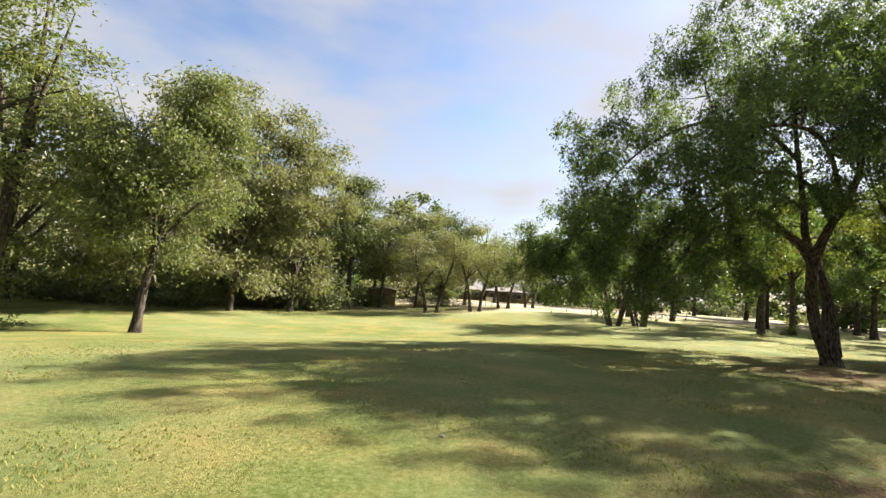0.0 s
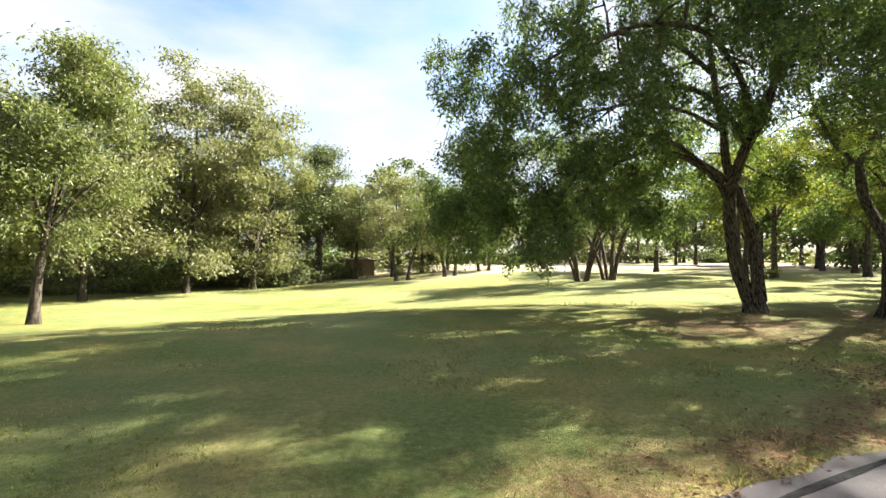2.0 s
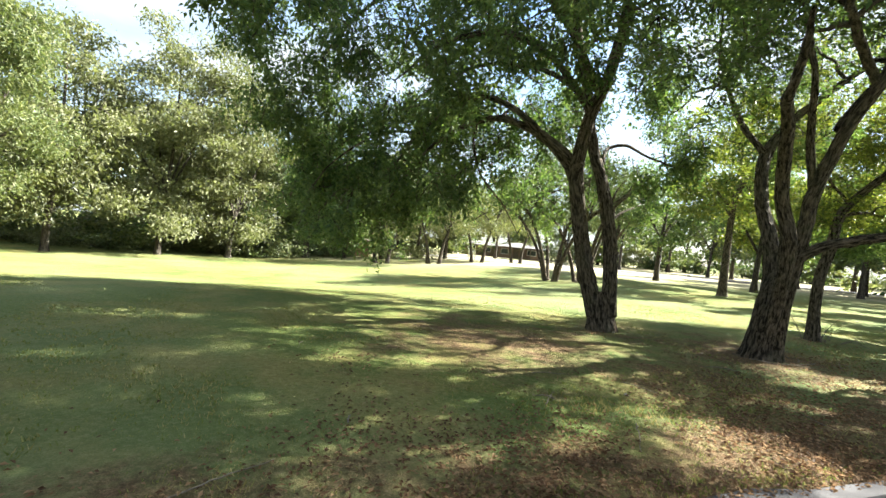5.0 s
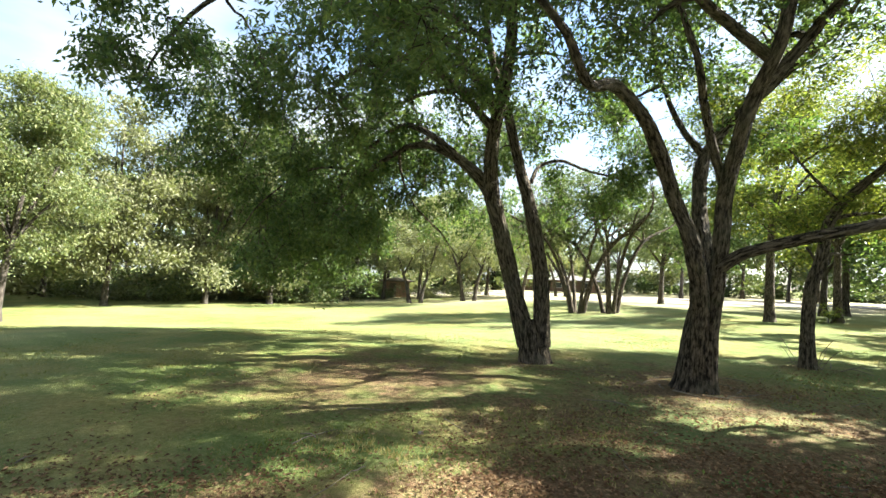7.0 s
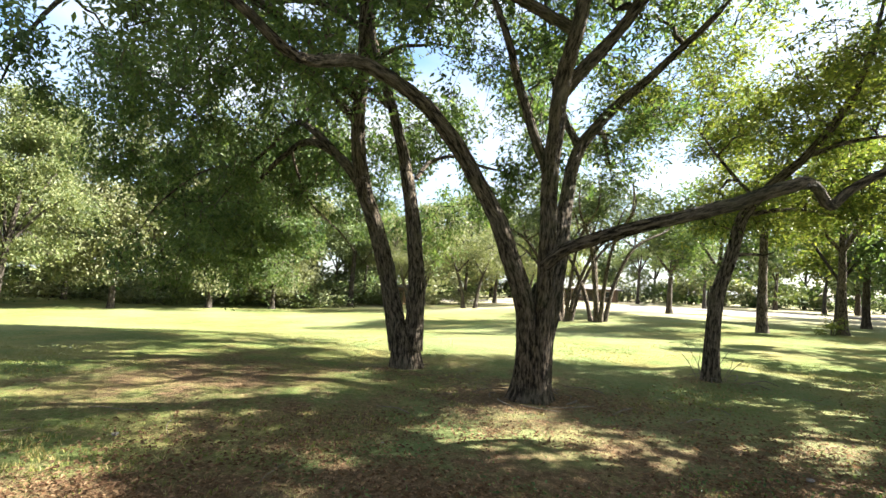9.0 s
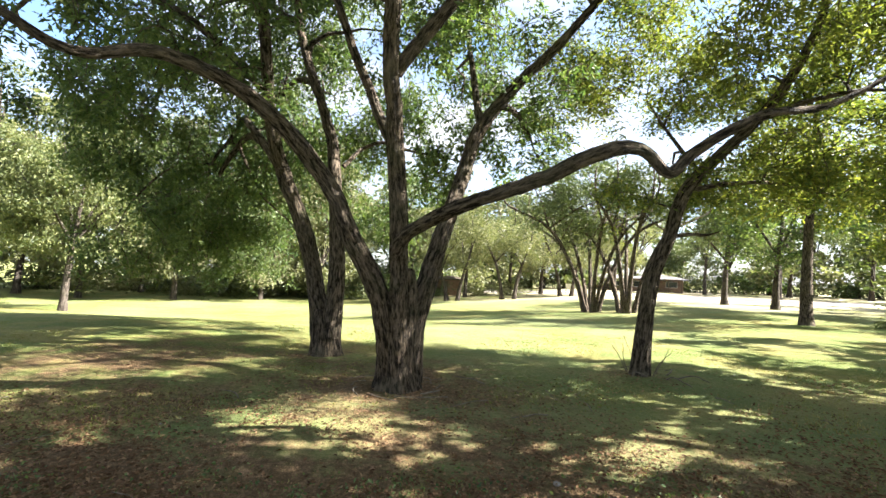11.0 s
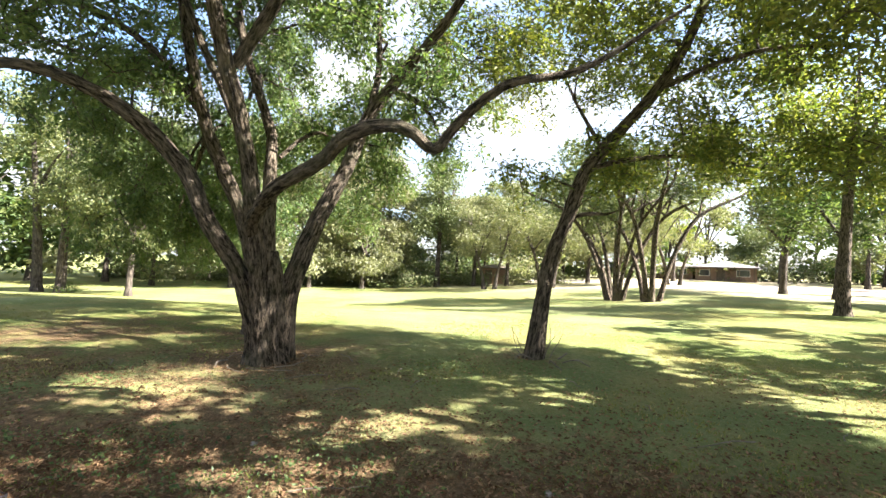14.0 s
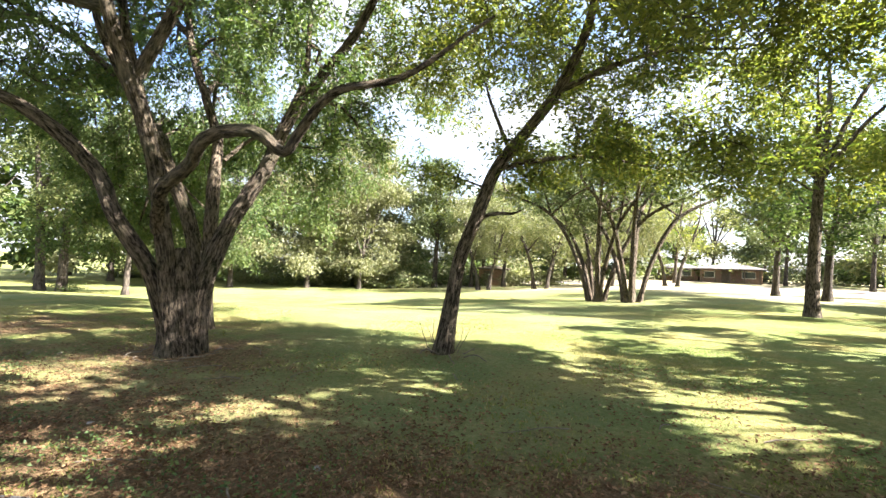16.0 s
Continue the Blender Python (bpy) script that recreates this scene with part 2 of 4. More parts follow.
def tube(geo, line, sides, rough=0.0, rng=None, flare=0.0):
    """A tapered, ridged limb along the line of x, y, z, radius."""
    c, r = line[:, :3], np.maximum(line[:, 3], 0.003)
    n = len(c)
    t = np.gradient(c, axis=0)
    t /= np.linalg.norm(t, axis=1, keepdims=True) + 1e-9
    ref = np.where(np.abs(t[:, 2:3]) > 0.95, np.array([[1.0, 0, 0]]), np.array([[0, 0, 1.0]]))
    u = np.cross(ref, t)
    for i in range(1, n):            # carry the frame along, so that the ring does not twist
        w = u[i - 1] - t[i] * (u[i - 1] @ t[i])
        u[i] = w if np.linalg.norm(w) > 1e-6 else u[i]
    u /= np.linalg.norm(u, axis=1, keepdims=True) + 1e-9
    v = np.cross(t, u)
    a = np.linspace(0, 2 * math.pi, sides, endpoint=False)
    rr = np.repeat(r[:, None], sides, 1)
    if rough:
        s = np.cumsum(np.r_[0, np.linalg.norm(np.diff(c, axis=0), axis=1)])[:, None]
        bump = np.zeros((n, sides))
        for k in range(7):
            bump += np.sin(a[None] * (2 + k * 2.0 // 1) + s * rng.uniform(-2.5, 2.5) + rng.uniform(0, 6) + 0.8 * np.sin(s * rng.uniform(2, 7) + rng.uniform(0, 6))) / (1.5 + 0.45 * k)
        rr = rr * (1 + rough * bump)
        if flare:
            z = c[:, 2:3] - c[0, 2]
            rr = rr * (1 + flare * np.exp(-z / 0.2) * (0.75 + 0.6 * np.sin(a[None] * 5 + 1.0) ** 2))
    ring = c[:, None] + rr[..., None] * (np.cos(a)[None, :, None] * u[:, None] + np.sin(a)[None, :, None] * v[:, None])
    i, j = np.meshgrid(np.arange(n - 1), np.arange(sides), indexing="ij")
    k = (j + 1) % sides
    f = np.stack([i * sides + j, i * sides + k, (i + 1) * sides + k, (i + 1) * sides + j], -1)
    s = np.cumsum(np.r_[0, np.linalg.norm(np.diff(c, axis=0), axis=1)])
    geo.grain.append(np.stack([r[:, None] * np.cos(a)[None], r[:, None] * np.sin(a)[None], np.repeat(s[:, None], sides, 1)], -1).reshape(-1, 3) + c[0])
    geo.add(ring, f)


def leaves(geo, clumps, each, length, width, spread, droop, rng, hang=0.0):
    """Small folded leaves round each clump, or down the strands that hang from it."""
    n = len(clumps) * each
    c = np.repeat(clumps, each, 0) + rng.normal(size=(n, 3)) * np.array([spread, spread, spread * 0.5])
    c[:, 2] -= hang * rng.uniform(0, 1, n) ** 1.3
    ax = rng.normal(size=(n, 3))
    ax[:, 2] = ax[:, 2] * 0.5 - droop
    ax /= np.linalg.norm(ax, axis=1, keepdims=True)
    up = rng.normal(size=(n, 3)) * 0.75 + np.array([0, 0, 1.0])
    si = np.cross(ax, up)
    si /= np.linalg.norm(si, axis=1, keepdims=True) + 1e-9
    no = np.cross(si, ax)
    sc = rng.uniform(0.6, 1.3, (n, 1))
    L, W = ax * length * sc, si * width * sc * 0.5
    bend = no * (length * 0.12) * sc
    v = np.stack([c, c + L * 0.45 + W + bend, c + L, c + L * 0.45 - W + bend], 1)
    geo.add(v, np.arange(4 * n).reshape(n, 4))


def lobe_points(lobes, rng, hollow=0.45):
    """Clump places in the lobes of a crown: leafy sprays gathered on boughs, denser to the outside, with gaps between."""
    out = []
    for cx, cy, cz, rx, ry, rz, n in lobes:
        k = max(4, n // 11)
        d = rng.normal(size=(k, 3))
        d /= np.linalg.norm(d, axis=1, keepdims=True)
        p = np.array([cx, cy, cz]) + d * (rng.uniform(hollow ** 3, 1, (k, 1)) ** (1 / 3)) * np.array([rx, ry, rz])
        w = 0.1 * (rx + ry) * 0.5 + 0.16
        q = np.repeat(p, 11, 0) + rng.normal(size=(k * 11, 3)) * np.array([w, w, w * 0.7])
        out.append(q[:n])
    return np.vstack(out)


def branches(geo, limbs, clumps, rng, stem=0.05, first=40, arch=0.25, most=2000, hang=0.0, twig=1.0):
    """Boughs from the limbs to the clumps, and twigs from the boughs."""
    anchors = np.vstack([l[int(len(l) * 0.3):] for l in limbs])
    order = rng.permutation(len(clumps))
    for rank, i in enumerate(order[:most]):
        p = clumps[i]
        d = np.linalg.norm(anchors[:, :3] - p, axis=1) + np.maximum(0, anchors[:, 2] - p[2] - 1.0) * 0.6
        a = anchors[d.argmin()]
        gap = np.linalg.norm(a[:3] - p)
        if gap < 0.15:
            continue
        r0 = min(max(0.012, a[3] * 0.85), stem if rank < first else (0.012 + 0.011 * gap) * twig)
        mid = (a[:3] + p) / 2 + np.array([0, 0, arch * gap]) + rng.normal(size=3) * gap * 0.1
        t = np.linspace(0, 1, 7 if rank < first else 4)[:, None]
        q = (1 - t) ** 2 * a[:3] + 2 * t * (1 - t) * mid + t ** 2 * p
        q[1:-1] += rng.normal(size=q[1:-1].shape) * gap * 0.03
        line = np.hstack([q, (r0 * (1 - t) + 0.005 * t)])
        tube(geo, line, 5 if rank < first else 3)
        if hang:
            d = rng.normal(size=2) * 0.12
            drop = [(*p, 0.008 * twig), (p[0] + d[0], p[1] + d[1], p[2] - hang * 0.5, 0.006 * twig), (p[0] + d[0] * 1.6, p[1] + d[1] * 1.6, p[2] - hang * rng.uniform(0.8, 1.3), 0.003)]
            tube(geo, np.array(drop), 3)
        if rank < first:
            anchors = np.vstack([anchors, curve(line, 0.35)])
        elif rank < first * 4:
            anchors = np.vstack([anchors, line[1:]])


def tree(base, limbs, lobes, leaf, bark, label, seed, each=60, size=(0.14, 0.055), spread=0.34, droop=0.35,
         stem=0.05, first=40, sides=14, step=0.12, rough=0.05, flare=0.5, arch=0.25, hollow=0.45, group="", name="tree", most=2000, hang=0.0, girth=1.0, twig=1.0):
    """A tree from its limbs (rows of x, y, z, radius; the first is the trunk) and the lobes of its crown."""
    rng = np.random.default_rng(seed)
    thing = tagged(new(name), label, "tree", group)
    thing.location = base
    lines = []
    for i, l in enumerate(limbs):
        line = curve(l, step)
        line[:, 3] *= girth
        line[:, :3] += np.cumsum(rng.normal(size=(len(line), 3)), 0) * 0.004 * (i > 0)
        lines.append(line)
        g = Geo()
        rooted = l[0][2] <= base[2] + 0.02
        tube(g, line, sides if i == 0 else max(6, int(sides * 0.75)), rough, rng, flare if rooted else 0)
        mesh_part("trunk" if i == 0 else "limb", g, bark, thing, base=base)
    clumps = lobe_points(lobes, rng, hollow)
    g = Geo()
    branches(g, lines, clumps, rng, stem, first, arch, most, hang, twig)
    mesh_part("branchwork", g, bark, thing, "thin dark boughs and twigs", base, kind="stuff")
    g = Geo()
    leaves(g, clumps, each, *size, spread, droop, rng, hang)
    mesh_part("crown", g, leaf, thing, "dense small leaves with gaps", base, smooth=False, kind="stuff")
    return thing

# ---------------------------------------------------------------- ground, path, road


def ground():
    n = 240
    u = np.linspace(-1, 1, n)
    warp = lambda w: 34 * w + 1500 * np.sign(w) * np.abs(w) ** 6
    x, y = np.meshgrid(12 + warp(u), 20 + warp(u), indexing="ij")
    across = x * PATH_SIDE[0] + y * PATH_SIDE[1]
    z = land(x, y)
    rough = np.array([noise.noise(Vector((a * 0.35, b * 0.35, 0))) * 0.06 + noise.noise(Vector((a * 1.7, b * 1.7, 5))) * 0.02
                      for a, b in zip(x.ravel(), y.ravel())]).reshape(n, n)
    off = smoothstep(1.95, 3.6, np.abs(across + 0.05))
    far = 1 - smoothstep(60, 120, np.hypot(x - 12, y - 20))
    z = z + rough * off * far - 0.06 * (1 - smoothstep(1.75, 2.2, np.abs(across + 0.05)))
    g = Geo()
    i, j = np.meshgrid(np.arange(n - 1), np.arange(n - 1), indexing="ij")
    g.add(np.stack([x, y, z], -1), np.stack([i * n + j, (i + 1) * n + j, (i + 1) * n + j + 1, i * n + j + 1], -1))
    m = g.mesh("ground")
    m.materials.append(GROUND)
    # wear: along the path's edge and round the trunks
    along = x * PATH_WAY[0] + y * PATH_WAY[1]
    earth = (0.42 + 0.1 * smoothstep(13, 20, along)) * np.exp(-((across - 2.25) / (0.8 + 1.3 * smoothstep(13, 20, along))) ** 2)
    for cx, cy, r, s in ((15.6, 15.2, 2.6, 0.5), (13.0, 16.2, 2.2, 0.38), (18.4, 18.6, 1.2, 0.35), (10.8, 13.6, 3.4, 0.46), (13.6, 12.6, 2.4, 0.4),
                         (18.0, 13.4, 3.2, 0.42), (13.3, 37.5, 3.0, 0.25), (-9, 53, 6, 0.2)):
        earth = np.maximum(earth, s * np.exp(-((x - cx) ** 2 + (y - cy) ** 2) / r ** 2))
    parched = smoothstep(40, 58, y) * (1 - smoothstep(110, 160, y)) * smoothstep(-25, 0, x)
    at = m.attributes.new("dry", "FLOAT", "POINT")
    at.data.foreach_set("value", parched.astype(np.float32).ravel())
    at = m.attributes.new("earth", "FLOAT", "POINT")
    at.data.foreach_set("value", earth.astype(np.float32).ravel())
    return tagged(new("ground", m), "wide mown meadow of green and straw-coloured grass with bare earth", "meadow", kind="structure")


ground()


def strip(name, near, far, a0, a1, z, mat, label, category, wob=0.05, thick=0.1, step=0.25):
    """A made surface along the path's direction, with worn edges and thickness."""
    rng = np.random.default_rng(3)
    a = np.arange(a0, a1, step)
    n = len(a)
    e0 = near + wob * np.interp(a, np.linspace(a0, a1, n // 2), rng.normal(size=n // 2))
    e1 = far + wob * np.interp(a, np.linspace(a0, a1, n // 2), rng.normal(size=n // 2))
    cols = [(e0, z - thick), (e0, z - 0.02), (e0 + 0.04, z), ((e0 + e1) / 2, z + 0.025), (e1 - 0.04, z), (e1, z - 0.02), (e1, z - thick)]
    v = np.stack([np.concatenate([(a[:, None] * PATH_WAY + c[:, None] * PATH_SIDE), np.full((n, 1), h)], 1) for c, h in cols], 1)
    k = len(cols)
    i, j = np.meshgrid(np.arange(n - 1), np.arange(k - 1), indexing="ij")
    g = Geo()
    g.add(v, np.stack([i * k + j, (i + 1) * k + j, (i + 1) * k + j + 1, i * k + j + 1], -1))
    m = g.mesh(name)
    m.materials.append(mat)
    return tagged(new(name, m), label, category, kind="structure")


path = strip("path", -2.1, 1.85, -60, 90, 0.02, ASPHALT, "worn grey asphalt path with tarred cracks", "path")


def tar_line(points, width):
    """A poured seal over a crack, lying on the asphalt."""
    c = curve([(a, n, 0, width) for a, n in points], 0.08)
    rng = np.random.default_rng(int(abs(points[0][0]) * 100) + 5)
    w = width * (0.7 + 0.6 * np.interp(np.arange(len(c)), np.arange(0, len(c), 4), rng.uniform(0, 1, len(range(0, len(c), 4)))))
    d = np.gradient(c[:, :2], axis=0)
    d /= np.linalg.norm(d, axis=1, keepdims=True)
    nrm = np.stack([-d[:, 1], d[:, 0]], 1)
    rows = []
    for s, h in ((-0.5, 0.0), (-0.35, 0.008), (0.35, 0.008), (0.5, 0.0)):
        q = c[:, :2] + nrm * (s * w)[:, None]
        crown = 0.02 + 0.025 * np.clip(1 - np.abs(q[:, 1] + 0.125) / 1.97, 0, 1) + h + 0.002
        rows.append(np.concatenate([q[:, :1] * PATH_WAY + q[:, 1:] * PATH_SIDE, crown[:, None]], 1))
    v = np.stack(rows, 1)
    i, j = np.meshgrid(np.arange(len(c) - 1), np.arange(3), indexing="ij")
    g = Geo()
    g.add(v, np.stack([i * 4 + j, (i + 1) * 4 + j, (i + 1) * 4 + j + 1, i * 4 + j + 1], -1))
    mesh_part("tar_seal", g, TAR, path, "black tar seal poured over a crack")


tar_line([(-10, 1.62), (2, 1.66), (6, 1.58), (10, 1.64), (14, 1.54), (22, 1.66), (40, 1.6)], 0.06)
tar_line([(8.2, 1.1), (9.4, 1.25), (10.6, 1.0), (12.2, 1.2), (14.5, 1.1), (17.0, 1.3)], 0.08)
tar_line([(9.3, 1.0), (9.7, 0.5), (9.5, 0.0), (9.9, -0.6)], 0.06)
tar_line([(12.6, 0.9), (12.9, 0.3), (12.7, -0.5)], 0.06)
tar_line([(19.5, 1.3), (19.3, 0.6), (19.6, -0.3)], 0.05)


def road():
    """A pale drive on the far side of the meadow."""
    mid = curve([(-34, 68, 0, 3.0), (-12, 66, 0, 3.0), (8, 67, 0, 3.2), (36, 71, 0, 3.6), (70, 66, 0, 4), (110, 50, 0, 4)], 1.0)
    d = np.gradient(mid[:, :2], axis=0)
    d /= np.linalg.norm(d, axis=1, keepdims=True)
    nrm = np.stack([-d[:, 1], d[:, 0]], 1)
    rng = np.random.default_rng(8)
    rows = []
    for s, lift in ((-1, -0.05), (-0.97, 0.05), (0, 0.09), (0.97, 0.05), (1, -0.05)):
        q = mid[:, :2] + nrm * (mid[:, 3:] * s + rng.normal(size=(len(mid), 1)) * 0.12)
        rows.append(np.concatenate([q, land(q[:, :1], q[:, 1:]) + lift], 1))
    v = np.stack(rows, 1)
    i, j = np.meshgrid(np.arange(len(mid) - 1), np.arange(4), indexing="ij")
    g = Geo()
    g.add(v, np.stack([i * 5 + j, (i + 1) * 5 + j, (i + 1) * 5 + j + 1, i * 5 + j + 1], -1))
    m = g.mesh("road")
    m.materials.append(GRAVEL)
    tagged(new("road", m), "pale sunlit gravel drive beyond the meadow", "road", kind="structure")


road()

# ---------------------------------------------------------------- the three great trees by the path

tree((15.65, 15.1, -0.05),
     [[(15.68, 15.2, -0.1, 0.33), (15.7, 15.18, 0.35, 0.315), (15.76, 15.14, 0.9, 0.3), (15.82, 15.08, 1.35, 0.25), (15.86, 15.05, 1.7, 0.16)],
      [(15.62, 15.02, -0.1, 0.2), (15.68, 14.95, 0.5, 0.185), (15.7, 14.68, 1.3, 0.165), (15.54, 14.19, 2.2, 0.144), (15.33, 14.0, 2.8, 0.131), (15.04, 13.5, 3.4, 0.122), (14.74, 12.9, 3.82, 0.104), (14.4, 12.25, 3.95, 0.087), (14.1, 11.6, 3.75, 0.0696), (13.9, 10.9, 4.0, 0.0522), (13.6, 10.2, 4.1, 0.0261)],
      [(15.85, 15.02, -0.1, 0.174), (15.84, 14.95, 0.9, 0.165), (15.9, 14.87, 1.5, 0.152), (15.95, 14.76, 2.3, 0.144), (16.0, 14.6, 3.2, 0.135), (16.16, 14.2, 4.2, 0.122), (16.5, 13.8, 5.2, 0.104), (16.6, 13.6, 7.0, 0.0783), (16.3, 13.7, 9.5, 0.0348)],
      [(15.74, 15.37, -0.1, 0.21), (15.8, 15.35, 0.7, 0.205), (15.88, 15.45, 1.4, 0.19), (15.95, 15.8, 2.3, 0.165), (15.95, 16.3, 3.2, 0.152), (16.1, 16.7, 4.2, 0.139), (16.7, 17.1, 5.1, 0.113), (17.5, 17.3, 5.9, 0.087), (18.6, 17.2, 7.0, 0.0522), (19.3, 17.2, 8.5, 0.0261)],
      [(15.95, 14.72, 1.95, 0.122), (16.3, 14.6, 2.2, 0.109), (17.2, 14.4, 2.45, 0.1), (18.0, 14.45, 2.64, 0.0957), (18.7, 14.4, 2.86, 0.087), (19.0, 14.75, 2.95, 0.0783), (19.24, 15.0, 2.74, 0.0696), (19.5, 15.05, 2.97, 0.0609), (20.05, 15.1, 3.25, 0.0522), (20.6, 15.5, 3.4, 0.0391), (21.4, 15.9, 3.9, 0.0174)],
      [(16.4, 13.9, 4.9, 0.09), (15.6, 13.0, 5.15, 0.078), (15.0, 12.2, 5.2, 0.062), (14.5, 11.3, 4.85, 0.045), (14.2, 10.5, 4.8, 0.018)],
      [(16.16, 14.3, 4.2, 0.11), (16.9, 14.55, 5.1, 0.1), (17.6, 14.5, 5.95, 0.088), (18.4, 14.4, 6.3, 0.075), (19.5, 14.2, 6.1, 0.05), (20.4, 14.0, 6.5, 0.02)],
      [(16.0, 14.6, 3.2, 0.087), (15.75, 14.3, 4.0, 0.0783), (15.5, 13.9, 5.0, 0.0609), (15.0, 13.6, 6.5, 0.0348)],
      [(16.1, 16.7, 4.2, 0.087), (15.6, 17.3, 5.4, 0.0696), (15.2, 17.6, 7.2, 0.0435), (15.3, 17.5, 9.0, 0.0174)]],
     # the lobes at x 17.6 (z 11.6), 20.6 and 21.5 are added to cast shade
     [(16.6, 15.0, 10.2, 4.6, 4.6, 2.4, 700), (17.6, 15.6, 11.6, 4.4, 4.2, 1.6, 330), (20.0, 15.0, 9.4, 2.6, 2.6, 1.3, 130), (15.2, 13.2, 6.7, 1.8, 1.4, 0.9, 88), (17.6, 13.6, 7.2, 2.0, 1.4, 0.9, 88), (14.2, 13.0, 8.5, 2.4, 2.0, 1.0, 99), (12.6, 10.6, 6.2, 2.4, 2.0, 1.3, 55), (14.0, 11.6, 5.4, 3.0, 2.2, 1.4, 110), (18.5, 16.5, 6.6, 3.0, 3.0, 1.6, 110), (17.4, 17.8, 4.8, 1.8, 1.4, 0.9, 33), (20.6, 15.0, 6.9, 2.6, 2.4, 1.4, 100), (21.5, 12.6, 7.6, 2.2, 2.2, 1.2, 40), (13.8, 13.0, 7.2, 3.0, 3.0, 2.2, 110), (16.0, 18.0, 6.5, 3.0, 2.5, 2.0, 90)],
     LEAF_DARK, BARK_DARK, "old many-stemmed tree with furrowed dark bark and a long bent limb", 11,
     each=58, first=190, spread=0.14, sides=56, step=0.07, rough=0.05, flare=0.45, girth=0.83, twig=1.4, size=(0.115, 0.042), stem=0.07, hang=0.22)

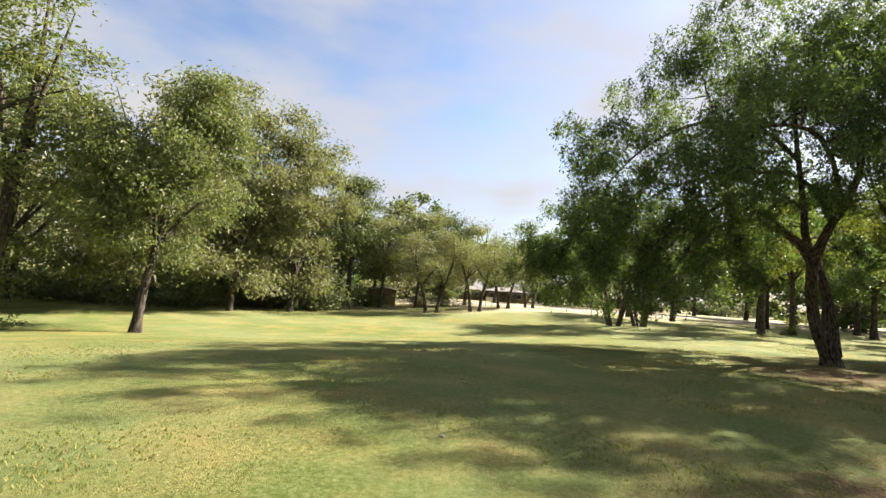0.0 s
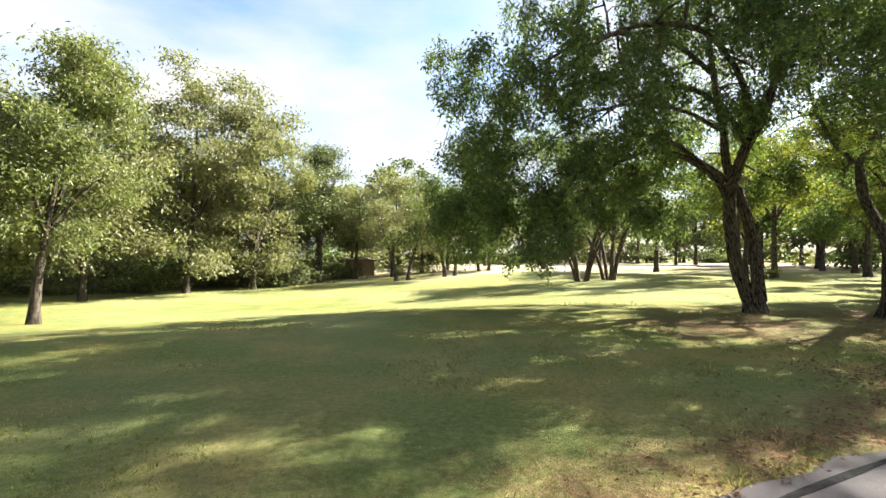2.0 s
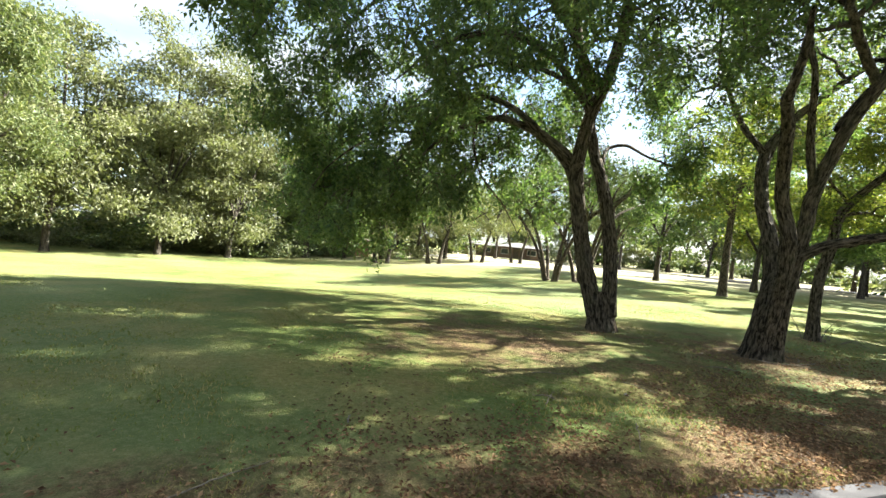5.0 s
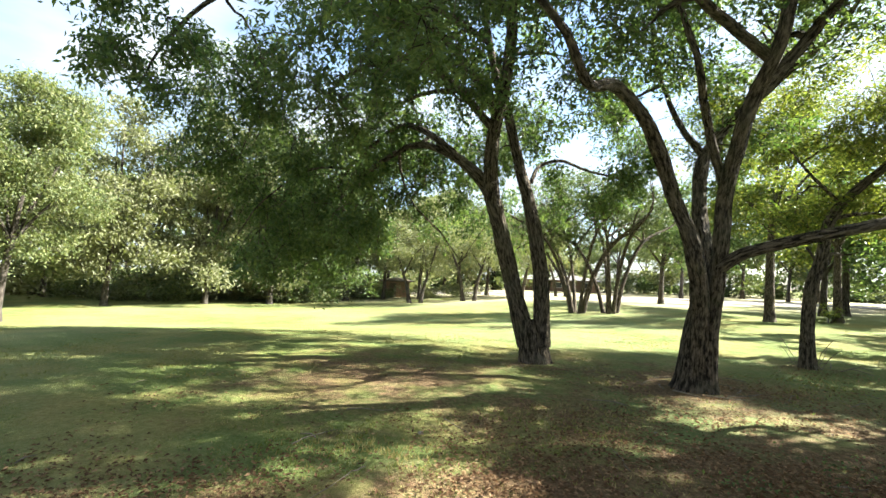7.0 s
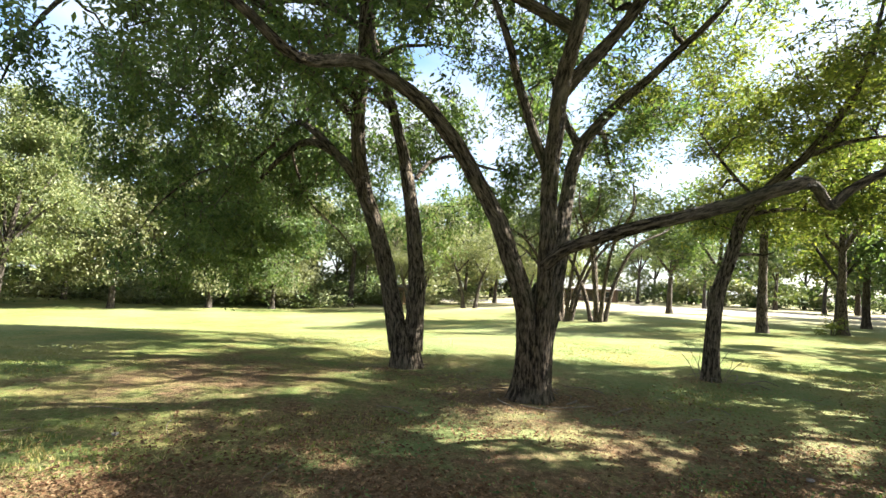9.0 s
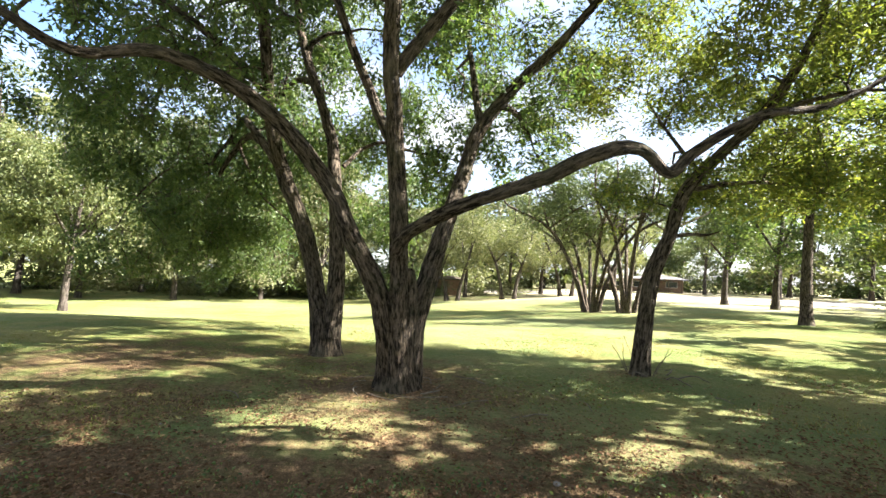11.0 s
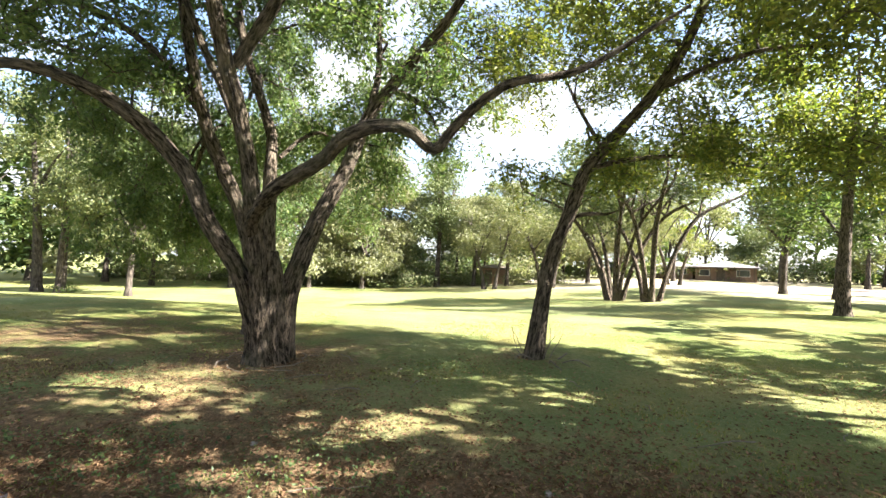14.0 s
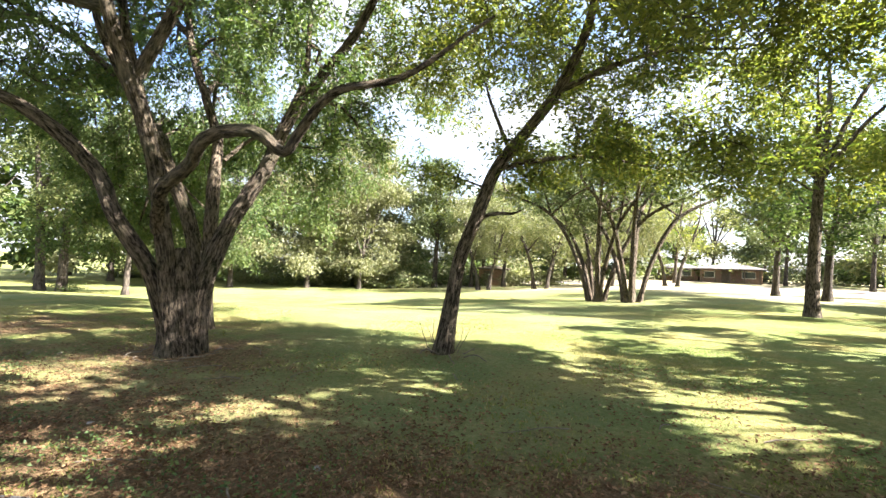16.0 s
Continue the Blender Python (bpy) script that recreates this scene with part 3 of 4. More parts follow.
tree((12.95, 16.35, -0.05),
     [[(12.92, 16.4, -0.1, 0.34), (12.87, 16.42, 0.4, 0.32), (12.82, 16.45, 0.85, 0.27)],
      [(12.75, 16.4, 0.3, 0.23), (12.42, 16.5, 1.46, 0.21), (12.17, 16.3, 2.65, 0.195), (12.03, 15.95, 3.5, 0.18), (12.15, 15.45, 4.5, 0.15), (12.45, 15.05, 5.5, 0.13), (12.6, 14.7, 7.0, 0.1), (12.3, 14.6, 10.0, 0.04)],
      [(13.05, 16.4, 0.3, 0.22), (12.98, 16.52, 1.7, 0.185), (12.7, 16.65, 3.2, 0.165), (12.35, 16.85, 4.4, 0.14), (12.15, 16.6, 5.4, 0.12), (11.7, 16.3, 7.2, 0.09), (11.5, 16.2, 10.2, 0.03)],
      [(12.1, 16.1, 3.1, 0.13), (11.6, 16.0, 3.9, 0.115), (10.9, 16.1, 4.45, 0.1), (10.1, 16.3, 4.75, 0.09), (9.3, 16.5, 4.6, 0.075), (8.5, 16.6, 4.1, 0.06), (7.9, 16.5, 3.3, 0.045), (7.4, 16.4, 2.5, 0.02)],
      [(12.1, 15.8, 3.6, 0.11), (11.2, 16.0, 4.35, 0.1), (10.4, 16.1, 5.0, 0.085), (9.5, 16.6, 5.35, 0.07), (8.8, 16.7, 5.0, 0.055), (8.1, 16.6, 4.3, 0.04), (7.2, 17.0, 3.2, 0.02)],
      [(12.68, 16.9, 3.9, 0.06), (12.8, 17.3, 4.35, 0.05), (13.25, 17.5, 4.5, 0.045), (13.9, 17.8, 4.3, 0.035), (14.9, 18.2, 4.05, 0.015)],
      [(12.2, 15.4, 4.6, 0.1), (11.3, 15.0, 5.6, 0.085), (10.2, 14.8, 6.1, 0.07), (8.9, 14.9, 5.9, 0.05), (7.8, 15.2, 5.2, 0.02)],
      [(12.3, 15.2, 5.0, 0.09), (11.2, 14.1, 6.3, 0.08), (9.8, 13.2, 6.9, 0.068), (8.2, 12.6, 6.7, 0.052), (6.9, 12.4, 5.9, 0.036), (6.2, 12.3, 4.9, 0.014)],
      [(11.75, 16.3, 7.0, 0.085), (10.4, 16.1, 7.9, 0.075), (8.6, 16.0, 8.1, 0.062), (6.8, 16.1, 7.4, 0.048), (5.4, 16.3, 6.1, 0.034), (4.7, 16.4, 4.7, 0.014)],
      [(12.15, 16.6, 5.4, 0.08), (11.0, 17.2, 6.3, 0.07), (9.4, 17.8, 6.6, 0.058), (7.8, 18.3, 6.0, 0.044), (6.6, 18.5, 4.9, 0.03), (6.0, 18.5, 3.6, 0.012)],
      [(8.3, 16.6, 4.35, 0.04), (7.4, 16.0, 4.2, 0.032), (6.4, 15.6, 3.4, 0.024), (5.8, 15.4, 2.5, 0.01)],
      [(9.6, 16.4, 4.65, 0.045), (9.5, 16.7, 4.2, 0.036), (9.7, 17.0, 3.5, 0.03), (10.3, 17.5, 2.8, 0.022), (10.7, 17.9, 2.1, 0.01)]],
     [(11.8, 16.6, 11.4, 3.4, 3.4, 3.0, 520), (9.2, 17.8, 9.4, 3.4, 3.2, 2.4, 300), (13.2, 16.2, 9.6, 3.6, 3.4, 2.6, 260), (7.0, 19.4, 4.6, 2.6, 2.4, 1.6, 88), (5.0, 20.6, 3.4, 2.0, 1.8, 1.5, 99), (6.0, 19.6, 6.4, 2.6, 2.4, 1.9, 130), (4.2, 20.6, 4.6, 2.0, 1.8, 1.5, 110), (3.6, 20.2, 3.0, 1.6, 1.6, 1.2, 88), (5.0, 16.4, 7.0, 1.9, 1.8, 1.3, 66), (6.6, 20.0, 3.0, 2.2, 2.0, 1.4, 88), (9.6, 19.6, 3.0, 2.0, 1.8, 1.2, 44), (11.8, 20.4, 5.2, 2.6, 2.2, 1.6, 77), (14.6, 19.8, 5.6, 2.2, 1.6, 1.4, 66), (9.0, 18.4, 6.4, 2.8, 2.4, 1.6, 100), (14.6, 18.6, 8.0, 2.6, 2.4, 2.0, 120), (4.6, 16.0, 3.9, 1.3, 1.4, 1.2, 66), (6.1, 17.8, 2.5, 1.5, 1.6, 1.2, 99), (7.0, 15.8, 3.0, 1.4, 1.5, 1.4, 66), (5.2, 17.0, 4.6, 1.6, 1.6, 1.2, 55), (8.6, 15.0, 3.3, 1.0, 1.1, 1.1, 33), (10.4, 14.0, 5.5, 1.8, 1.5, 1.0, 66), (8.3, 17.4, 3.2, 1.4, 1.5, 1.4, 66), (5.8, 14.4, 5.2, 1.5, 1.3, 0.9, 44), (9.0, 14.6, 4.2, 1.2, 1.0, 1.0, 44), (14.6, 18.2, 4.3, 1.1, 0.9, 0.6, 33), (7.2, 16.6, 6.0, 3.0, 3.4, 2.2, 230), (8.8, 17.6, 4.5, 2.2, 2.2, 1.3, 80), (10.0, 13.6, 7.2, 3.0, 2.4, 1.6, 110), (6.6, 12.2, 6.0, 1.3, 1.2, 0.9, 55), (12.5, 18.6, 6.2, 2.6, 2.0, 1.6, 80)],
     LEAF_DARK, BARK_DARK, "old twin-stemmed tree with arching boughs that hang to the grass", 12,
     each=50, first=220, spread=0.13, stem=0.07, twig=1.5, hang=0.5, girth=0.86, sides=40, step=0.08, rough=0.05, flare=0.25, size=(0.135, 0.055), droop=0.8, arch=0.3)

tree((18.42, 18.6, -0.02),
     [[(18.4, 18.57, -0.08, 0.21), (18.45, 18.7, 0.8, 0.165), (18.56, 18.8, 1.7, 0.15), (18.8, 18.92, 2.4, 0.14), (19.05, 19.12, 3.27, 0.13), (19.55, 19.28, 3.9, 0.115), (20.15, 19.3, 4.5, 0.1), (20.65, 19.2, 5.2, 0.09), (21.0, 19.0, 6.0, 0.07), (21.3, 18.9, 7.4, 0.03)],
      [(20.2, 19.3, 4.5, 0.06), (20.9, 19.6, 4.8, 0.05), (21.7, 19.9, 4.95, 0.035), (22.6, 20.2, 4.8, 0.015)],
      [(19.1, 19.14, 3.3, 0.06), (19.7, 19.5, 3.45, 0.05), (20.5, 20.0, 3.5, 0.035), (21.4, 20.5, 3.3, 0.015)],
      [(18.75, 18.9, 2.35, 0.05), (19.0, 19.1, 2.5, 0.045), (19.4, 19.2, 2.5, 0.03), (19.6, 19.2, 2.55, 0.012)],
      [(19.3, 19.2, 3.6, 0.05), (18.8, 19.4, 4.4, 0.04), (18.3, 19.6, 5.3, 0.02)]],
     [(20.9, 19.6, 6.4, 3.6, 3.2, 1.7, 360), (22.6, 19.4, 4.7, 2.0, 2.0, 1.2, 110), (17.4, 19.4, 5.6, 1.8, 1.6, 1.2, 77), (21.2, 20.4, 3.7, 1.7, 1.5, 0.7, 55), (21.9, 20.2, 4.9, 2.3, 2.2, 1.3, 130), (18.9, 19.6, 5.6, 2.0, 1.9, 1.1, 90), (19.6, 20.2, 3.7, 1.5, 1.4, 0.7, 50), (18.8, 19.3, 3.4, 1.1, 1.0, 0.8, 45), (23.4, 20.9, 7.4, 2.4, 2.4, 1.2, 120)],
     LEAF_YELLOW, BARK_DARK, "leaning tree with yellow-green leaves", 13,
     each=62, first=130, spread=0.16, stem=0.045, hang=0.25, girth=0.84, size=(0.11, 0.04), sides=22, step=0.07, rough=0.06, flare=0.2)

# ---------------------------------------------------------------- trees of the meadow and the wood


def grown(x, y, height, wide, low, r, leaf, label, seed, clumps=160, each=50, size=(0.2, 0.09), stems=1, lean=0.0, bark=None,
          spread=0.36, droop=0.35, fan=0.3, group="", deep=None, hollow=0.45, most=90):
    """A free-standing tree: stems that fork into limbs, and a crown of several lobes."""
    rng = np.random.default_rng(seed)
    z0 = float(land(np.float64(x), np.float64(y))) - 0.06
    limbs, lobes = [], []
    for s in range(stems):
        a = 2 * math.pi * s / stems + rng.uniform(0, 1)
        out = fan * wide if stems > 1 else 0.12 * wide
        bx, by = x + (3.2 * math.cos(a) * r if stems > 1 else 0), y + (3.2 * math.sin(a) * r if stems > 1 else 0)
        fork = z0 + low + (height - low) * rng.uniform(0.1, 0.25)
        top = (x + math.cos(a) * out + lean, y + math.sin(a) * out, z0 + height * 0.86)
        limbs.append([(bx, by, z0, r * 1.15), (bx + 0.3 * (top[0] - bx) * 0.5, by + 0.3 * (top[1] - by) * 0.5, (z0 + fork) / 2, r * 0.92),
                      (bx + 0.45 * (top[0] - bx), by + 0.45 * (top[1] - by), fork, r * 0.75), (*top[:2], (fork + top[2]) / 2, r * 0.45), (*top, 0.03)])
        for q in range(4 if stems == 1 else 2):
            b = a + q * 2.2 + rng.uniform(-0.5, 0.5)
            h = rng.uniform(0.45, 0.85)
            st = limbs[-1 - q][2] if q == 0 else limbs[len(limbs) - 1 - q][2]
            e = (x + math.cos(b) * wide * 0.75 + lean, y + math.sin(b) * wide * 0.75, z0 + low + (height - low) * h)
            m = tuple((st[k] * 0.55 + e[k] * 0.45) + (0.5 if k == 2 else 0) for k in range(3))
            limbs.append([(*st[:3], r * 0.5), (*m, r * 0.35), (*e, 0.02)])
    tall = (height - low) / 2
    lobes.append((x + lean, y, z0 + low + tall * 1.05, wide * 0.8, wide * 0.8, tall * 0.95, clumps // 2))
    for q in range(4):
        b = q * 1.57 + rng.uniform(-0.5, 0.5)
        k = rng.uniform(0.35, 0.6)
        lobes.append((x + lean + math.cos(b) * wide * 0.55, y + math.sin(b) * wide * 0.55, z0 + low + tall * rng.uniform(0.55, 1.35), wide * k, wide * k, tall * rng.uniform(0.35, 0.55), clumps // 8))
    if deep:
        lobes.append((x + lean, y, z0 + deep * 0.6, wide * 0.85, wide * 0.85, deep * 0.5, clumps // 4))
    return tree((x, y, z0), limbs, lobes, leaf, bark or BARK_FAR, label, seed, each, size, spread, droop, stem=0.045, first=14, sides=9, step=0.5, rough=0.04,
                flare=0.3, arch=0.2, group=group, hollow=hollow, most=most)


# beside the meadow on the side where it falls away
grown(-14.6, 21.0, 13.6, 4.0, 1.7, 0.2, LEAF_OLIVE, "broad slender-trunked tree with drooping sunlit olive leaves", 21, clumps=640, each=64, size=(0.21, 0.085), spread=0.42, droop=0.8, lean=0.5, hollow=0.5, most=500)
grown(-19.8, 17.7, 17.0, 4.6, 4.0, 0.3, LEAF_OLIVE, "tall airy tree with thin yellowing leaves", 22, clumps=420, each=46, size=(0.25, 0.1), spread=0.5, stems=2, fan=0.35, most=400)
for i, (x, y, h, w) in enumerate(((-18.6, 37.6, 19.5, 6.0), (-15.0, 41.5, 18.0, 5.2), (-21.5, 31.0, 17.0, 5.2), (-27, 26, 16, 6), (-24, 46, 16, 5.5), (-19, 48, 14, 4.5), (-34, 34, 15, 6))):
    grown(x, y, h, w, 1.6, 0.22, LEAF_PALE if i != 3 else LEAF_OLIVE, "pale-leaved tree with foliage hanging to the grass", 30 + i, hollow=0.6, most=200, clumps=600 if i < 3 else 280, each=38, size=(0.33, 0.14), spread=0.55, droop=0.8, group="pale trees at the meadow's edge", deep=8)

# the oak group across the meadow
grown(-11.8, 49.5, 16.5, 3.4, 2.6, 0.28, LEAF_FAR, "tall dark tree with a narrow rounded crown", 41, clumps=260, each=50, size=(0.3, 0.13), spread=0.6)
for i, (x, y, h, w) in enumerate(((-8.6, 52, 11, 4.0), (-10.2, 56, 11.5, 4.2), (-4.6, 52.5, 11.5, 4.4), (-2.0, 58, 12.5, 4.8), (1.0, 60, 11.5, 5.0), (-14.5, 56, 12.5, 4.5))):
    grown(x, y, h, w, 2.2, 0.2, LEAF_FAR if i % 2 else LEAF_PALE, "round-headed tree in a grove across the meadow", 50 + i, clumps=190, each=50, size=(0.28, 0.12), spread=0.6, group="grove across the meadow")

for i, (x, y, h, w) in enumerate(((2.0, 49, 9.5, 4.2), (5.5, 55, 11, 4.8), (9.5, 61, 11.5, 5.0), (-2.5, 46.5, 9.0, 3.8))):
    grown(x, y, h, w, 1.8, 0.17, LEAF_PALE, "airy pale tree with low twisting boughs", 640 + i, clumps=170, each=46, size=(0.24, 0.1), spread=0.6, stems=2, fan=0.5, group="airy trees on the far meadow")

# the fan of stems and the yellow trees past the leaning tree
grown(12.6, 37.4, 9.0, 5.0, 3.6, 0.12, LEAF_FAR, "clump of spreading stems from one root in the grass", 61, clumps=280, each=36, size=(0.22, 0.09), stems=7, fan=1.05, bark=BARK_DARK)
grown(14.6, 37.2, 8.5, 4.6, 3.6, 0.13, LEAF_FAR, "clump of three leaning dark stems in the grass", 62, clumps=230, each=36, size=(0.22, 0.09), stems=5, fan=1.05, bark=BARK_DARK)
grown(22.3, 34.7, 12.0, 4.6, 3.0, 0.22, LEAF_YELLOW, "upright tree with yellow-green leaves on the meadow", 63, clumps=240, each=50, size=(0.22, 0.09), bark=BARK_DARK)
grown(26.0, 36.8, 11.0, 4.4, 2.6, 0.2, LEAF_YELLOW, "tree with light green leaves and a shrub at its foot", 64, clumps=240, each=50, size=(0.22, 0.09), bark=BARK_DARK)
for i, (x, y) in enumerate(((28, 44), (34, 39), (38.5, 46), (22, 48))):
    grown(x, y, 10.5, 4.8, 1.8, 0.22, LEAF_DARK, "dark leafy tree with low boughs on the meadow", 86 + i, clumps=200, each=38, size=(0.3, 0.13), spread=0.5, group="dark trees past the yellow ones")
# unseen sunward trees, added so that shade and dapples fall by the path
grown(28.4, 18.6, 11.5, 5.0, 2.6, 0.24, LEAF_DARK, "unseen leafy tree that shades the asphalt path's edge", 65, lean=-1.6, clumps=190, each=40, size=(0.34, 0.17), spread=0.24, bark=BARK_DARK)
grown(34.0, 25.0, 10.5, 4.8, 2.8, 0.24, LEAF_DARK, "unseen leafy tree that shades the open meadow", 66, clumps=170, each=40, size=(0.34, 0.17), spread=0.24, bark=BARK_DARK)
grown(29.8, 22.8, 10.0, 4.4, 2.6, 0.22, LEAF_DARK, "unseen leafy tree added to shade the meadow by the path", 67, clumps=180, each=40, size=(0.34, 0.17), spread=0.24, bark=BARK_DARK)
grown(31.5, 29.0, 11.0, 5.0, 2.6, 0.24, LEAF_DARK, "unseen broad leafy tree added to shade the open meadow", 68, clumps=180, each=40, size=(0.34, 0.17), spread=0.24, bark=BARK_DARK)
grown(37.5, 32.5, 12.0, 5.4, 2.8, 0.26, LEAF_DARK, "unseen tall leafy tree added to shade the open meadow", 69, clumps=180, each=40, size=(0.34, 0.17), spread=0.24, bark=BARK_DARK)
for i, (x, y, h, w) in enumerate(((30, 46, 10, 4.5), (40, 52, 11, 5), (19, 52, 9.5, 4.4), (6, 74, 11, 5), (24, 76, 12, 5), (38, 82, 12, 5.5), (52, 62, 12, 5.5), (-6, 80, 12, 5), (16, 84, 11, 4.5))):
    grown(x, y, h, w, 2.8, 0.22, LEAF_FAR if i % 3 else LEAF_YELLOW, "shade tree standing on the far meadow", 70 + i, clumps=110, each=44, size=(0.32, 0.14), spread=0.65, group="shade trees on the far meadow")


def wood():
    """The wood that closes the meadow all round."""
    rng = np.random.default_rng(5)
    spots = []
    for k in range(44):
        a = 35 + k * (360 / 44)
        seen = a % 360 < 195
        d = (98 if a % 360 < 112 else 64) + rng.uniform(0, 18)
        spots.append((12 + d * math.cos(radians(a)), 16 + d * math.sin(radians(a)), 110 if seen else 26))
    spots += [(-46 + 6.0 * k + rng.uniform(-2, 2), 56 + 3.0 * k + rng.uniform(0, 6), 170) for k in range(8)]
    spots += [(-26 + 5.5 * k + rng.uniform(-1.5, 1.5), 74 + 2.0 * k + rng.uniform(0, 6), 150) for k in range(5)]
    spots += [(-3 + 6.5 * k + rng.uniform(-2, 2), 99 + rng.uniform(0, 9), 130) for k in range(9)]
    spots += [(28 + 6 * k + rng.uniform(-2, 2), 88 - 3.5 * k + rng.uniform(0, 6), 150) for k in range(9)]
    spots += [(40 + 4 * k + rng.uniform(-2, 2), 62 - 3 * k + rng.uniform(0, 5), 150) for k in range(6)]
    spots += [(-50 + 4 * k + rng.uniform(-2, 2), 22 + 7 * k + rng.uniform(-2, 2), 150) for k in range(5)]
    spots += [(-34 - 3 * (k % 2) + rng.uniform(-1, 1), 2 + 5.5 * k, 150) for k in range(5)]
    for k, (x, y, n) in enumerate(spots):
        grown(x, y, rng.uniform(15, 21), rng.uniform(5.0, 7.0), 1.2, 0.28, (LEAF_FAR, LEAF_DARK, LEAF_PALE, LEAF_FAR)[k % 4], "tall tree in the wood round the meadow", 200 + k,
              clumps=n, each=12, size=(0.86, 0.42), spread=0.75, group="wood round the meadow", deep=6)


wood()


# unseen row behind the camera, added to block sky light on that side
for i, a in enumerate((-9, 3, 14, 25, 37)):
    x, y = a * PATH_WAY + (-8.5 - 2.5 * (i % 2)) * PATH_SIDE
    grown(float(x), float(y), 13.0, 5.6, 2.6, 0.3, LEAF_DARK, "unseen tree across the path, added to block sky light", 340 + i, clumps=260, each=20, size=(0.44, 0.2), spread=0.5, bark=BARK_DARK, group="trees across the path")


def shrub(x, y, wide, high, leaf, seed, label, n=40, each=50, size=(0.16, 0.08), spread=0.3, name="shrub", group=""):
    rng = np.random.default_rng(seed)
    z = float(land(np.float64(x), np.float64(y)))
    thing = tagged(new(name), label, "shrub", group)
    thing.location = (x, y, z - 0.05)
    c = np.array([x, y, z + high * 0.4]) + rng.normal(size=(n, 3)) * np.array([wide * 0.4, wide * 0.4, high * 0.24])
    c[:, 2] = np.maximum(c[:, 2], z + 0.08)
    g = Geo()
    for q in c[::3]:
        t = np.linspace(0, 1, 4)[:, None]
        s = np.array([x + (q[0] - x) * 0.3, y + (q[1] - y) * 0.3, z - 0.06])
        tube(g, np.hstack([s * (1 - t) + q * t + np.array([0, 0, 0.1]) * t * (1 - t), 0.02 * (1 - t) + 0.006]), 4)
    mesh_part("stem", g, BARK_FAR, thing, base=(x, y, z - 0.05), kind="stuff")
    g = Geo()
    leaves(g, c, each, *size, spread, 0.1, rng)
    mesh_part("foliage", g, leaf, thing, base=(x, y, z - 0.05), smooth=False, kind="stuff")
    return thing


rng = np.random.default_rng(78)
for k in range(9):
    shrub(-30 + 2.0 * k + rng.normal(), 36 + 1.5 * k + rng.normal() * 2, rng.uniform(3, 5), rng.uniform(1.4, 2.6), (LEAF_FAR, LEAF_PALE)[k % 2], 380 + k, "low undergrowth between the trees", 50, 40, (0.3, 0.15), 0.45, "undergrowth", "undergrowth at the wood's edge")
rng = np.random.default_rng(77)
for k in range(58):
    u = k / 57
    if u < 0.45:
        x, y = -44 + 60 * u / 0.45 * 0.55 + rng.normal() * 1.5, 30 + 34 * u / 0.45 + rng.normal() * 1.5
    else:
        x, y = -14 + 120 * (u - 0.45) / 0.55 + rng.normal() * 2, 84 + 22 * math.sin((u - 0.45) / 0.55 * 2.6) + rng.normal() * 2
    shrub(x, y, rng.uniform(4, 6.5), rng.uniform(2.2, 4.2), (LEAF_FAR, LEAF_PALE, LEAF_DARK)[k % 3], 400 + k, "dense undergrowth at the edge of the wood", 50, 22, (0.48, 0.25), 0.6, "undergrowth", "undergrowth at the wood's edge")
for k, (x, y) in enumerate(((-11.5, 54.2), (-4.6, 54.8), (-9.6, 53.6), (-1.5, 57))):
    shrub(x, y, 2.6, 1.5, (LEAF_FAR, LEAF_PALE)[k % 2], 450 + k, "low bush among the grove trees", 34, 36, (0.26, 0.13), 0.36, "bush", "bushes in the grove")
shrub(25.4, 36.3, 0.7, 0.9, LEAF_YELLOW, 460, "small green shrub at the foot of a tree", 14, 40, (0.12, 0.06), 0.14)
shrub(-18.8, 18.6, 1.3, 1.0, LEAF_DARK, 461, "dark low shrub at the foot of a tree", 20, 40, (0.14, 0.07), 0.2)


# ---------------------------------------------------------------- houses


def hip_roof(w, d, z, rise, over=0.6, thick=0.14):
    bm = bmesh.new()
    x, y, r = w / 2 + over, d / 2 + over, max(0.2, (w - d) / 2)
    lo = [bm.verts.new(p) for p in ((-x, -y, z), (x, -y, z), (x, y, z), (-x, y, z))]
    up = [bm.verts.new((v.co.x, v.co.y, z + thick)) for v in lo]
    a, b = bm.verts.new((-r, 0, z + rise)), bm.verts.new((r, 0, z + rise))
    bm.faces.new(lo[::-1])
    for i in range(4):
        bm.faces.new((lo[i], lo[(i + 1) % 4], up[(i + 1) % 4], up[i]))
    bm.faces.new((up[0], up[1], b, a))
    bm.faces.new((up[1], up[2], b))
    bm.faces.new((up[2], up[3], a, b))
    bm.faces.new((up[3], up[0], a))
    return bm


